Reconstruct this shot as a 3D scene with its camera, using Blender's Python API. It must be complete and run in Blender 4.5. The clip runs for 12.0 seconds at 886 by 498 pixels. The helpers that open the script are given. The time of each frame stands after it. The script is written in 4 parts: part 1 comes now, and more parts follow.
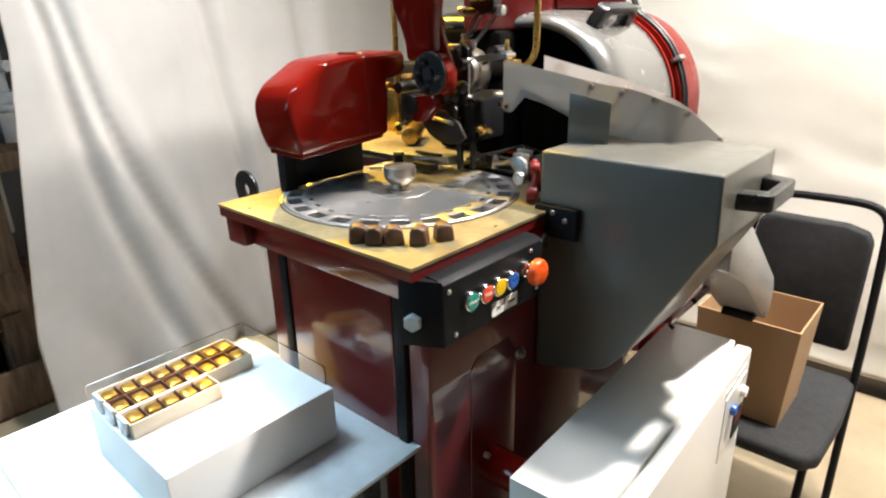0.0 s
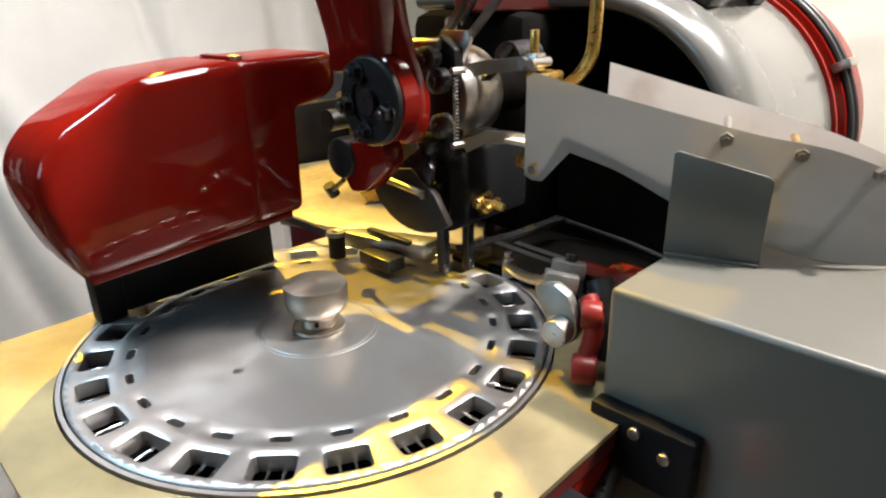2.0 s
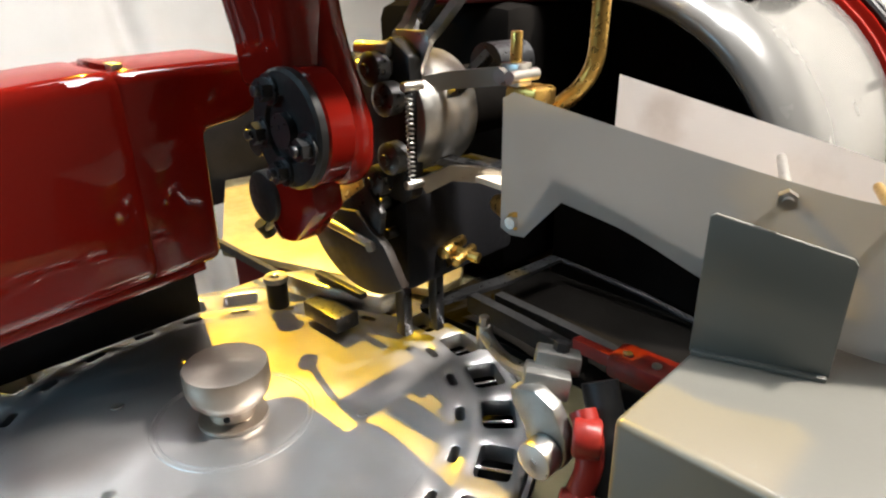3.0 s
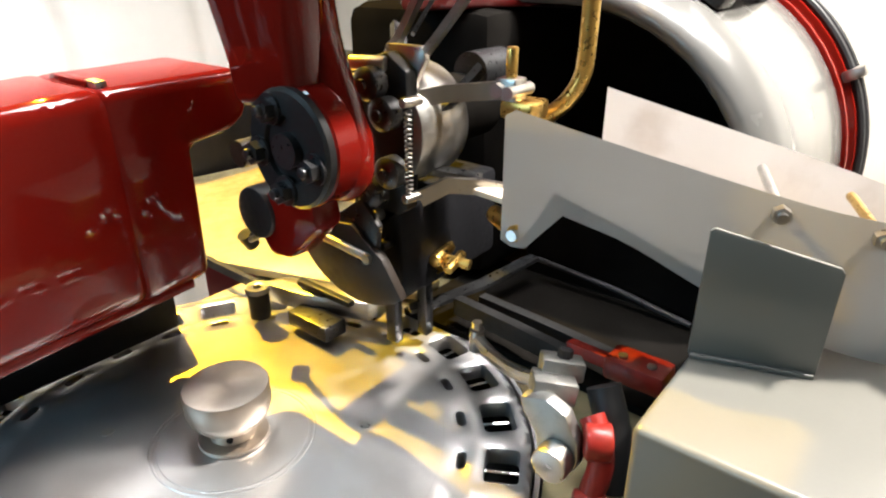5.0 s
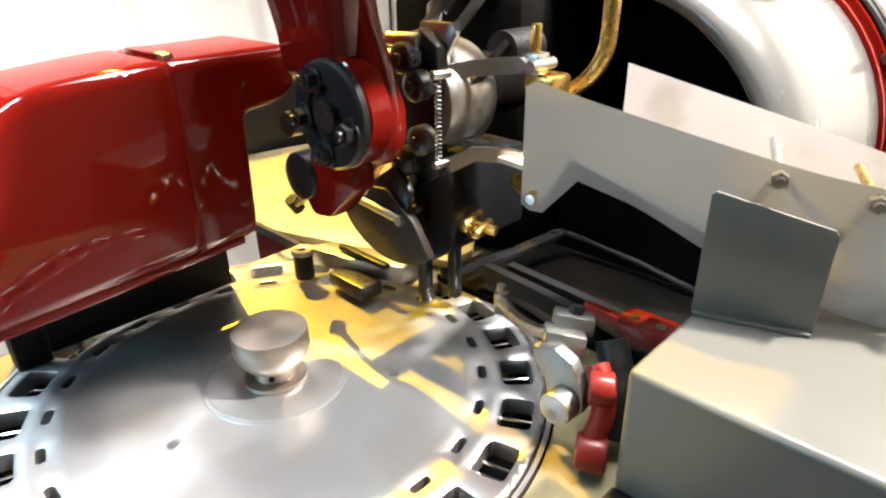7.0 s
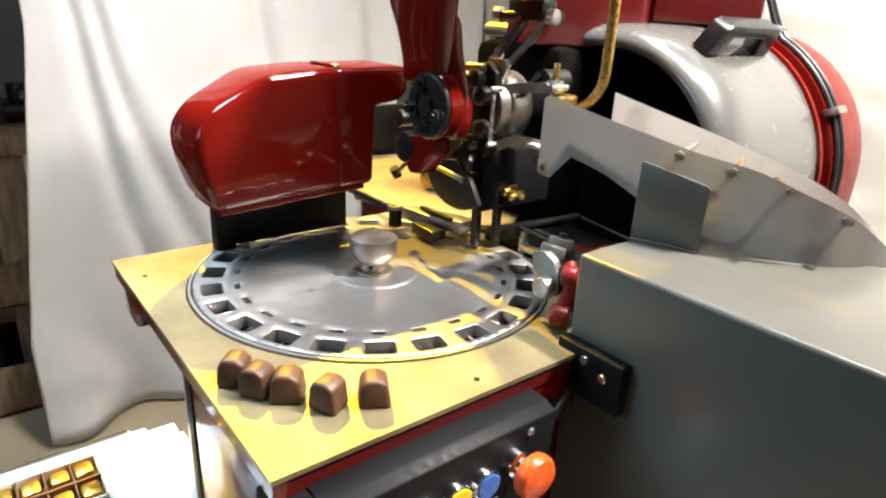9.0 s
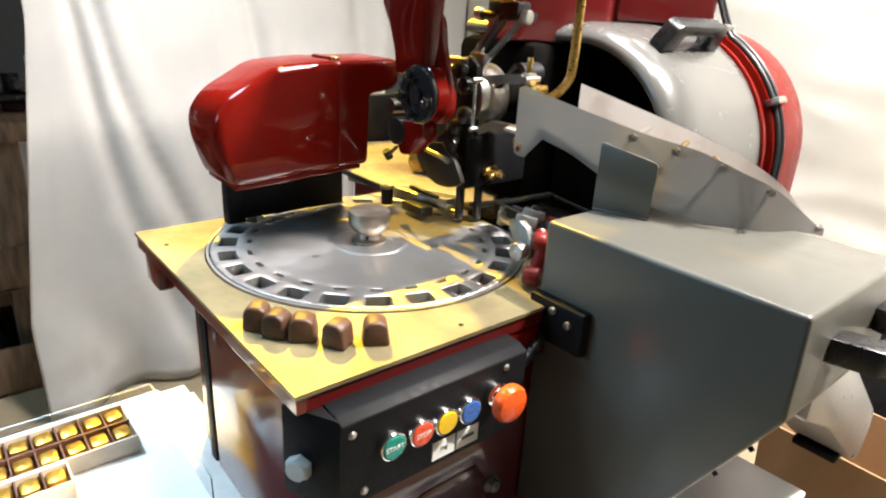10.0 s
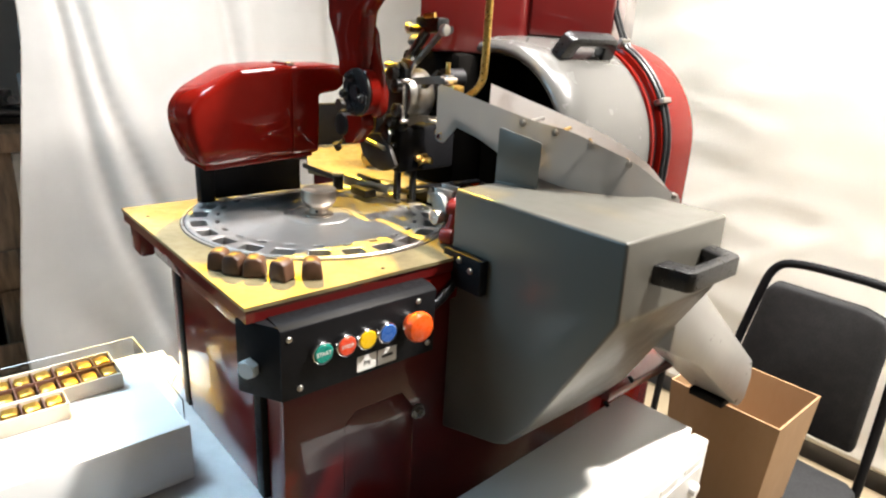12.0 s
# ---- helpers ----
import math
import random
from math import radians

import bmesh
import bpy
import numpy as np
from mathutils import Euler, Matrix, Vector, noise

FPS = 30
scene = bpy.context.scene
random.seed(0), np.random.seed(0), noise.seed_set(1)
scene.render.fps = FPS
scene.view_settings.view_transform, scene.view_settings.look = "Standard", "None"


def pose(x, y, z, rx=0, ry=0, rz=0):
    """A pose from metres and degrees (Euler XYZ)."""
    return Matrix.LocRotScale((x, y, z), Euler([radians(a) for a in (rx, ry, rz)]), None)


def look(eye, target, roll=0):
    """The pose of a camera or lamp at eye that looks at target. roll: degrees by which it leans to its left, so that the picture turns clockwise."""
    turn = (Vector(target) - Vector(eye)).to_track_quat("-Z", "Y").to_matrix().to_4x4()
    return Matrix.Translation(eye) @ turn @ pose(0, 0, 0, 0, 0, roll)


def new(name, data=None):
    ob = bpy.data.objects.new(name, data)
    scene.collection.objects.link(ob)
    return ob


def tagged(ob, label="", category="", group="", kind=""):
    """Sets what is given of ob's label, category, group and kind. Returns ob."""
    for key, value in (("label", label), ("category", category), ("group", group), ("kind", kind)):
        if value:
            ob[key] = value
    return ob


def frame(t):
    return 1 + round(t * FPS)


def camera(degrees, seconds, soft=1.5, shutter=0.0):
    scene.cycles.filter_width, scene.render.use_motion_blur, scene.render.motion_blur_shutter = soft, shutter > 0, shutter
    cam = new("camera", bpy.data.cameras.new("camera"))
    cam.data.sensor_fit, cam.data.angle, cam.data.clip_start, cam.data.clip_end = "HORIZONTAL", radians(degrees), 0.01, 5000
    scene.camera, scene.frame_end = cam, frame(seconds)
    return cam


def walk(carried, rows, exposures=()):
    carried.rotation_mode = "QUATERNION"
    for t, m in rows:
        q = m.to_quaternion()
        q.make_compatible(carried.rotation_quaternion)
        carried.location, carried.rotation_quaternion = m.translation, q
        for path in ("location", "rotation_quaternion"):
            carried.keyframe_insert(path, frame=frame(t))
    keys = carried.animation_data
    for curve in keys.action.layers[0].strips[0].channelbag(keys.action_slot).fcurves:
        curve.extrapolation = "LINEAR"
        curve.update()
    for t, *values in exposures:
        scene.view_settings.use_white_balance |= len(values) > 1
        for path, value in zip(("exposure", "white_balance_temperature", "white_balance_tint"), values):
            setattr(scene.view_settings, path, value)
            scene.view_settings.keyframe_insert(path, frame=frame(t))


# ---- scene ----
cam = camera(70.2, 12.0, soft=2.2)
PATH = [
    (0, (0.073, -0.009, 1.512), (-1.179, 1.38, 0.803), -1.2),
    (0.5, (-0.01, 0.111, 1.502), (-1.291, 1.493, 0.832), -1.5),
    (1, (-0.172, 0.276, 1.496), (-1.424, 1.699, 0.858), -0.5),
    (1.5, (-0.271, 0.409, 1.484), (-1.507, 1.823, 0.796), -2.1),
    (2, (-0.317, 0.526, 1.485), (-1.618, 1.853, 0.746), -1.2),
    (2.5, (-0.337, 0.637, 1.483), (-1.758, 1.825, 0.728), -0.6),
    (3, (-0.403, 0.676, 1.489), (-1.709, 1.971, 0.703), -1.0),
    (4.8, (-0.441, 0.65, 1.515), (-1.584, 2.075, 0.7), 0.0),
    (5, (-0.44, 0.646, 1.514), (-1.576, 2.059, 0.67), -0.2),
    (5.5, (-0.437, 0.641, 1.513), (-1.591, 2.013, 0.627), -0.5),
    (6, (-0.43, 0.631, 1.511), (-1.596, 2.003, 0.64), -0.1),
    (6.5, (-0.419, 0.626, 1.508), (-1.602, 1.985, 0.639), 0.1),
    (7, (-0.394, 0.625, 1.509), (-1.648, 1.921, 0.644), -0.8),
    (7.5, (-0.333, 0.637, 1.509), (-1.71, 1.812, 0.659), -0.8),
    (7.7, (-0.317, 0.622, 1.511), (-1.789, 1.682, 0.668), -1.5),
    (9.3, (-0.099, 0.381, 1.512), (-1.539, 1.577, 0.807), 3.7),
    (9.5, (-0.082, 0.361, 1.517), (-1.508, 1.562, 0.793), 3.7),
    (10, (-0.048, 0.343, 1.523), (-1.462, 1.554, 0.794), 3.4),
    (10.5, (0.014, 0.326, 1.524), (-1.42, 1.532, 0.824), 3.7),
    (11, (0.082, 0.303, 1.522), (-1.342, 1.535, 0.848), 3.9),
    (11.5, (0.133, 0.279, 1.516), (-1.269, 1.539, 0.847), 4.2),
    (12, (0.175, 0.277, 1.509), (-1.235, 1.535, 0.854), 3.4),
]
walk(cam, [(t, look(eye, target, roll)) for t, eye, target, roll in PATH],
     exposures=[(t, s, 6250, 10) for t, s in ((0.0, -0.12), (1.0, -0.20), (2.5, -0.10), (3.2, 0.02), (5.0, 0.42), (7.0, 0.50), (7.7, 0.43), (9.3, 0.04), (12.0, 0.10))])

# ---- light ----
world = bpy.data.worlds.new("world")
scene.world = world
world.use_nodes = True
world.node_tree.nodes["Background"].inputs[0].default_value = (0.9, 0.95, 1.0, 1)
world.node_tree.nodes["Background"].inputs[1].default_value = 0.03


def area_lamp(name, eye, target, sx, sy, power, colour, spread=180):
    d = bpy.data.lights.new(name, "AREA")
    d.shape, d.size, d.size_y, d.energy, d.color = "RECTANGLE", sx, sy, power, colour
    d.spread = radians(spread)
    ob = new(name, d)
    ob.matrix_world = look(eye, target)
    return ob


# a warm tube over the guard, cool light from the far side of the shop, unseen fills added for the drapes, and a yellow
# work lamp
area_lamp("tube_and_fill_lamp", (0.15, 1.69, 2.9), (0.0, 1.3, 0), 0.08, 0.16, 160, (1.0, 0.92, 0.82))
# three added fills, spread narrowed to brighten the drape and the backdrop sheet
area_lamp("tube_and_fill_lamp", (-1.35, 1.1, 2.88), (-2.6, 1.0, 0.35), 0.3, 2.4, 56, (1.0, 0.975, 0.945), 100)
area_lamp("tube_and_fill_lamp", (-0.4, 2.2, 2.9), (-0.3, 2.74, 1.0), 2.6, 0.15, 38, (1.0, 0.98, 0.93), 84)
area_lamp("tube_and_fill_lamp", (1.6, 1.9, 2.9), (0.6, 2.74, 1.0), 0.15, 1.2, 31, (1.0, 0.97, 0.91), 84)
area_lamp("shop_window_light", (-1.75, -2.1, 2.5), (-0.8, 0.65, 0.9), 1.4, 1.1, 42, (0.46, 0.78, 1.0))
area_lamp("tube_and_fill_lamp", (-1.6, 0.0, 2.85), (-1.12, 0.32, 0.8), 0.25, 0.9, 8, (0.66, 0.87, 1.0), 48)
spot = bpy.data.lights.new("work_lamp", "SPOT")
spot.energy, spot.color, spot.spot_size, spot.spot_blend, spot.shadow_soft_size = 395, (1.0, 0.60, 0.012), radians(33), 0.12, 0.012
lamp = new("work_lamp", spot)
lamp.matrix_world = look((-1.95, 1.2, 2.55), (-0.92, 1.0, 1.17))


# ---- materials ----
def mat(name, base, rough=0.5, metal=0.0, coat=0.0, var=0.12, scale=18.0, bump=0.0, bump_scale=60.0, rough_var=0.1, dirt=None, dirt_amount=0.0, dirt_scale=6.0, rand=0.0, stretch=None, trans=0.0, spec=0.5, aniso=0.0, coat_rough=0.06):
    m = bpy.data.materials.new(name)
    m.use_nodes = True
    t = m.node_tree
    b = t.nodes["Principled BSDF"]
    b.inputs["Roughness"].default_value, b.inputs["Metallic"].default_value = rough, metal
    b.inputs["Coat Weight"].default_value, b.inputs["Coat Roughness"].default_value = coat, coat_rough
    b.inputs["Specular IOR Level"].default_value = spec
    b.inputs["Transmission Weight"].default_value = trans
    if aniso:
        tg = t.nodes.new("ShaderNodeTangent")
        tg.direction_type, tg.axis = "RADIAL", "Z"
        b.inputs["Anisotropic"].default_value = aniso
        t.links.new(tg.outputs[0], b.inputs["Tangent"])
    co = t.nodes.new("ShaderNodeTexCoord")
    src = co.outputs["Object"]
    if stretch:
        mp = t.nodes.new("ShaderNodeMapping")
        mp.inputs["Scale"].default_value = stretch
        t.links.new(src, mp.inputs["Vector"])
        src = mp.outputs["Vector"]

    def noise_node(s, detail=4.0):
        n = t.nodes.new("ShaderNodeTexNoise")
        n.inputs["Scale"].default_value, n.inputs["Detail"].default_value = s, detail
        t.links.new(src, n.inputs["Vector"])
        return n

    def mix(a, bb, fac, blend="MIX"):
        n = t.nodes.new("ShaderNodeMix")
        n.data_type, n.blend_type = "RGBA", blend
        for k, v in ((0, fac), (6, a), (7, bb)):
            if isinstance(v, bpy.types.NodeSocket):
                t.links.new(v, n.inputs[k])
            else:
                n.inputs[k].default_value = v
        return n.outputs[2]

    def ramp(x, lo, hi, a, bb):
        n = t.nodes.new("ShaderNodeMapRange")
        t.links.new(x, n.inputs[0])
        for k, v in ((1, lo), (2, hi), (3, a), (4, bb)):
            n.inputs[k].default_value = v
        return n.outputs[0]

    n1, n2 = noise_node(scale), noise_node(scale * 7.3, 6.0)
    c0 = tuple(max(0.0, c * (1 - var)) for c in base)
    c1 = tuple(min(1.0, c * (1 + var)) for c in base)
    col = mix((*c0, 1), (*c1, 1), ramp(n1.outputs[0], 0.3, 0.7, 0, 1))
    col = mix(col, (*(c * 0.75 for c in base), 1), ramp(n2.outputs[0], 0.55, 0.8, 0, var * 1.5))
    if dirt:
        n3 = noise_node(dirt_scale, 8.0)
        col = mix(col, (*dirt, 1), ramp(n3.outputs[0], 0.52, 0.72, 0, dirt_amount))
    if rand:
        oi = t.nodes.new("ShaderNodeObjectInfo")
        hv = t.nodes.new("ShaderNodeHueSaturation")
        t.links.new(ramp(oi.outputs["Random"], 0, 1, 1 - rand, 1 + rand), hv.inputs["Value"])
        t.links.new(col, hv.inputs["Color"])
        col = hv.outputs[0]
    t.links.new(col, b.inputs["Base Color"])
    t.links.new(ramp(n2.outputs[0], 0.3, 0.7, max(0.02, rough - rough_var), min(1, rough + rough_var)), b.inputs["Roughness"])
    if bump:
        nb = noise_node(bump_scale, 5.0)
        bp = t.nodes.new("ShaderNodeBump")
        bp.inputs["Strength"].default_value, bp.inputs["Distance"].default_value = bump, 0.002
        t.links.new(nb.outputs[0], bp.inputs["Height"])
        t.links.new(bp.outputs[0], b.inputs["Normal"])
    return m


RED = mat("red_enamel", (0.120, 0.0048, 0.0026), 0.5, coat=0.55, coat_rough=0.045, spec=0.0, var=0.10, scale=8, rough_var=0.04)
RED_DARK = mat("red_enamel_worn", (0.095, 0.0055, 0.005), 0.3, coat=1.0, coat_rough=0.035, spec=0.2, var=0.08, scale=4, rough_var=0.02, dirt=(0.05, 0.006, 0.006), dirt_amount=0.4)
RED_BRIGHT = mat("bright_red_paint", (0.16, 0.010, 0.006), 0.45, coat=0.25, spec=0.2, var=0.2, scale=30, dirt=(0.03, 0.008, 0.006), dirt_amount=0.8, dirt_scale=45)
GREY = mat("grey_hammer_paint", (0.098, 0.094, 0.080), 0.34, coat=0.1, var=0.05, scale=4, bump=0.03, bump_scale=260, rough_var=0.04)
PALE = mat("pale_grey_paint", (0.31, 0.30, 0.28), 0.3, coat=0.2, var=0.05, scale=6, rough_var=0.03, dirt=(0.36, 0.32, 0.26), dirt_amount=0.12, dirt_scale=9)
COWL = mat("grey_cowl_paint", (0.086, 0.084, 0.078), 0.25, coat=0.4, var=0.04, scale=4, rough_var=0.03)
CHUTE = mat("chute_paint", (0.35, 0.342, 0.325), 0.36, var=0.04, scale=6, rough_var=0.04, dirt=(0.36, 0.30, 0.24), dirt_amount=0.3, dirt_scale=14)
# lighter copy of CHUTE: tube light on the inner plate, put into its colour
CHUTE_LIT = mat("lit_chute_paint", (0.78, 0.73, 0.69), 0.45, var=0.04, scale=8, dirt=(0.4, 0.3, 0.22), dirt_amount=0.35, dirt_scale=22)
OILED = mat("oiled_brown_steel", (0.018, 0.013, 0.010), 0.45, spec=0.25, var=0.3, scale=12, dirt=(0.008, 0.006, 0.005), dirt_amount=0.6, dirt_scale=9)
STEEL = mat("brushed_steel", (0.5, 0.49, 0.46), 0.36, 1.0, var=0.1, scale=30, stretch=(1, 1, 8), rough_var=0.1, dirt=(0.3, 0.25, 0.18), dirt_amount=0.35, dirt_scale=14)
STEEL_CLEAN = mat("turned_clean_steel", (0.42, 0.40, 0.37), 0.33, 1.0, var=0.1, scale=25, rough_var=0.06, dirt=(0.25, 0.21, 0.17), dirt_amount=0.3, dirt_scale=14)
STEEL_DARK = mat("oily_dark_steel", (0.06, 0.06, 0.062), 0.34, 0.85, var=0.25, scale=30, dirt=(0.025, 0.02, 0.016), dirt_amount=0.4, dirt_scale=12)
BLACKENED = mat("blackened_metal", (0.012, 0.0118, 0.0118), 0.42, 0.2, spec=0.3, var=0.3, scale=30)
# base colour carries some of the work lamp's yellow; the brown stains are dirt
PLATE = mat("ground_steel_plate", (0.238, 0.192, 0.10), 0.46, 0.35, var=0.22, scale=11, rough_var=0.1, dirt=(0.10, 0.07, 0.04), dirt_amount=0.9, dirt_scale=7, bump=0.03, bump_scale=40)
DISC = mat("turned_steel_disc", (0.47, 0.465, 0.46), 0.38, 0.9, var=0.06, scale=5, rough_var=0.05, dirt=(0.29, 0.22, 0.175), dirt_amount=0.7, dirt_scale=5, aniso=0.5)
KNOB = mat("turned_knob_steel", (0.43, 0.37, 0.31), 0.42, 1.0, var=0.05, scale=30, rough_var=0.05, aniso=0.35)
# reflection-free black: the oily pan, and the cowl's inner shade put into colour
OIL_SHADE = mat("oil_and_shade_black", (0.005, 0.0045, 0.004), 0.7, spec=0.0, var=0.3, scale=25)
SATIN = mat("satin_drum_steel", (0.27, 0.265, 0.25), 0.45, 0.95, var=0.15, scale=22, dirt=(0.14, 0.11, 0.08), dirt_amount=0.6, dirt_scale=18)
BRASS = mat("brass", (0.58, 0.37, 0.10), 0.3, 1.0, var=0.12, scale=30, rough_var=0.06, dirt=(0.3, 0.18, 0.05), dirt_amount=0.35, dirt_scale=20)
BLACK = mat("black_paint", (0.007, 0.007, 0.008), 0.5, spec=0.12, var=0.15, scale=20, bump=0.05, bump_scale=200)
RUBBER = mat("black_plastic", (0.012, 0.012, 0.013), 0.33, var=0.1, scale=30)
CABLE = mat("black_cable", (0.014, 0.014, 0.015), 0.45)
CARD = mat("cardboard", (0.36, 0.22, 0.11), 0.85, var=0.08, scale=12, bump=0.1, bump_scale=90, dirt=(0.28, 0.16, 0.075), dirt_amount=0.4, stretch=(1, 1, 0.3))
WHITE = mat("white_foam_board", (0.8, 0.8, 0.79), 0.6, var=0.03, scale=6, dirt=(0.6, 0.58, 0.54), dirt_amount=0.25)
CABPAINT = mat("white_cabinet_enamel", (0.72, 0.71, 0.68), 0.35, coat=0.2, var=0.03, scale=5, rough_var=0.03)
CLOTH = mat("white_drape_cloth", (0.78, 0.76, 0.73), 0.9, var=0.04, scale=3, bump=0.15, bump_scale=14, dirt=(0.62, 0.6, 0.57), dirt_amount=0.3, dirt_scale=2.5)
SHEETW = mat("white_backdrop_sheet", (0.84, 0.80, 0.72), 0.85, var=0.03, scale=2, bump=0.1, bump_scale=10)
FLOOR = mat("tan_floor", (0.30, 0.235, 0.15), 0.45, var=0.1, scale=4, dirt=(0.2, 0.15, 0.09), dirt_amount=0.5, dirt_scale=3)
ZINC = mat("galvanised_sheet", (0.58, 0.61, 0.63), 0.45, 0.25, var=0.16, scale=10, dirt=(0.34, 0.35, 0.36), dirt_amount=0.5, dirt_scale=12)
CHAIRCLOTH = mat("black_upholstery", (0.014, 0.014, 0.015), 0.85, var=0.25, scale=40, bump=0.2, bump_scale=300)
CHOC = mat("milk_chocolate", (0.070, 0.031, 0.016), 0.5, var=0.2, scale=30, rand=0.2, bump=0.08, bump_scale=60)
TRAY = mat("ribbed_paper_tray", (0.55, 0.47, 0.36), 0.7, var=0.1, scale=20)
BROWNCUP = mat("brown_tray_insert", (0.10, 0.04, 0.022), 0.5, var=0.2, scale=20)
GOLD = mat("gold_foil", (0.55, 0.30, 0.05), 0.35, 0.9, var=0.25, scale=40, bump=0.5, bump_scale=120, rand=0.2)
WOOD = mat("old_dark_wood", (0.17, 0.105, 0.06), 0.7, var=0.35, scale=8, stretch=(1, 6, 1), dirt=(0.04, 0.03, 0.02), dirt_amount=0.6)
PLASTER = mat("dim_workshop_wall", (0.16, 0.145, 0.13), 0.9, var=0.04, scale=2)
GREEN_B = mat("green_button_plastic", (0.0, 0.21, 0.16), 0.3)
RED_B = mat("red_button_plastic", (0.65, 0.06, 0.02), 0.3)
YEL_B = mat("yellow_button_plastic", (0.75, 0.48, 0.0), 0.3)
BLUE_B = mat("blue_button_plastic", (0.02, 0.1, 0.38), 0.3)
ORANGE_B = mat("orange_red_mushroom_plastic", (0.8, 0.095, 0.01), 0.3)
CHROME = mat("chrome", (0.75, 0.75, 0.75), 0.12, 1.0, var=0.05)
PAPER = mat("white_label_paper", (0.8, 0.8, 0.78), 0.6, var=0.03)
INK = mat("dark_ink", (0.03, 0.03, 0.03), 0.6)
WHITE_INK = mat("white_print", (0.75, 0.78, 0.75), 0.5)


# ---- mesh helpers ----
def box(bm, x0, x1, y0, y1, z0, z1, m=None, bev=0.0, seg=2):
    g = bmesh.ops.create_cube(bm, size=1.0, matrix=Matrix.Translation(((x0 + x1) / 2, (y0 + y1) / 2, (z0 + z1) / 2)) @ Matrix.Diagonal((x1 - x0, y1 - y0, z1 - z0, 1)))
    vs = g["verts"]
    if bev:
        es = list({e for v in vs for e in v.link_edges})
        r = bmesh.ops.bevel(bm, geom=es, offset=bev, segments=seg, profile=0.5, affect="EDGES")
        vs = list({v for f in r["faces"] for v in f.verts} | {v for v in vs if v.is_valid})
    if m is not None:
        bmesh.ops.transform(bm, matrix=m, verts=vs)
    return vs


def cyl(bm, a, b, r0, r1=None, n=24, bev=0.0):
    a, b = Vector(a), Vector(b)
    d = b - a
    m = Matrix.Translation((a + b) / 2) @ d.to_track_quat("Z", "Y").to_matrix().to_4x4()
    g = bmesh.ops.create_cone(bm, cap_ends=True, segments=n, radius1=r0, radius2=r0 if r1 is None else r1, depth=d.length, matrix=m)
    if bev:
        es = [e for e in {e for v in g["verts"] for e in v.link_edges} if any(len(f.verts) > 4 for f in e.link_faces)]
        bmesh.ops.bevel(bm, geom=es, offset=bev, segments=2, profile=0.5, affect="EDGES")
    return g["verts"]


def prism(bm, pts, axis, a, b, bev=0.0, seg=2):
    """A polygon, extruded along axis from a to b. pts: (y, z) for x, (x, z) for y, (x, y) for z."""
    def at(p, v):
        return {"x": (v, p[0], p[1]), "y": (p[0], v, p[1]), "z": (p[0], p[1], v)}[axis]
    lo, hi = [bm.verts.new(at(p, a)) for p in pts], [bm.verts.new(at(p, b)) for p in pts]
    n = len(pts)
    fs = [bm.faces.new(lo), bm.faces.new(hi)] + [bm.faces.new((lo[i], lo[(i + 1) % n], hi[(i + 1) % n], hi[i])) for i in range(n)]
    bmesh.ops.recalc_face_normals(bm, faces=fs)
    if bev:
        es = list({e for f in fs for e in f.edges})
        bmesh.ops.bevel(bm, geom=es, offset=bev, segments=seg, profile=0.5, affect="EDGES")
    return lo + hi


def tube(bm, pts, r, n=10, closed=False, smooth=0):
    P = [Vector(p) for p in pts]
    for _ in range(smooth):
        Q = [P[0]]
        for i in range(len(P) - 1):
            Q += [P[i].lerp(P[i + 1], 0.25), P[i].lerp(P[i + 1], 0.75)]
        P = Q + [P[-1]]
    rings = []
    side = None
    for i, p in enumerate(P):
        d = (P[min(i + 1, len(P) - 1)] - P[max(i - 1, 0)]).normalized()
        if side is None:
            side = d.orthogonal().normalized()
        side = (side - d * side.dot(d)).normalized()
        up = d.cross(side)
        rings.append([bm.verts.new(p + r * (math.cos(2 * math.pi * k / n) * side + math.sin(2 * math.pi * k / n) * up)) for k in range(n)])
    for a, b in zip(rings, rings[1:]):
        for k in range(n):
            bm.faces.new((a[k], a[(k + 1) % n], b[(k + 1) % n], b[k]))
    bm.faces.new(rings[0][::-1])
    bm.faces.new(rings[-1])


def lathe(bm, prof, m, n=48, cap=True):
    """A profile of (radius, height) pairs turned round z and moved by m."""
    rings = []
    for r, h in prof:
        if r < 1e-6:
            rings.append([bm.verts.new(m @ Vector((0, 0, h)))])
        else:
            rings.append([bm.verts.new(m @ Vector((r * math.cos(2 * math.pi * k / n), r * math.sin(2 * math.pi * k / n), h))) for k in range(n)])
    for a, b in zip(rings, rings[1:]):
        for k in range(n):
            q = [a[k % len(a)], a[(k + 1) % n % len(a)], b[(k + 1) % n % len(b)], b[k % len(b)]]
            q = list(dict.fromkeys(q))
            if len(q) > 2:
                bm.faces.new(q)


def mesh_of(name, bm, material, smooth=35):
    bmesh.ops.recalc_face_normals(bm, faces=bm.faces[:])
    me = bpy.data.meshes.new(name)
    for f in bm.faces:
        f.smooth = True
    for e in bm.edges:
        if len(e.link_faces) == 2 and e.calc_face_angle(0) > radians(smooth):
            e.smooth = False
    bm.to_mesh(me)
    bm.free()
    me.materials.append(material)
    return me


def thing(name, label, category, at=(0, 0, 0), group="", kind=""):
    ob = new(name)
    ob.empty_display_size = 0.05
    ob.location = at
    return tagged(ob, label, category, group, kind)


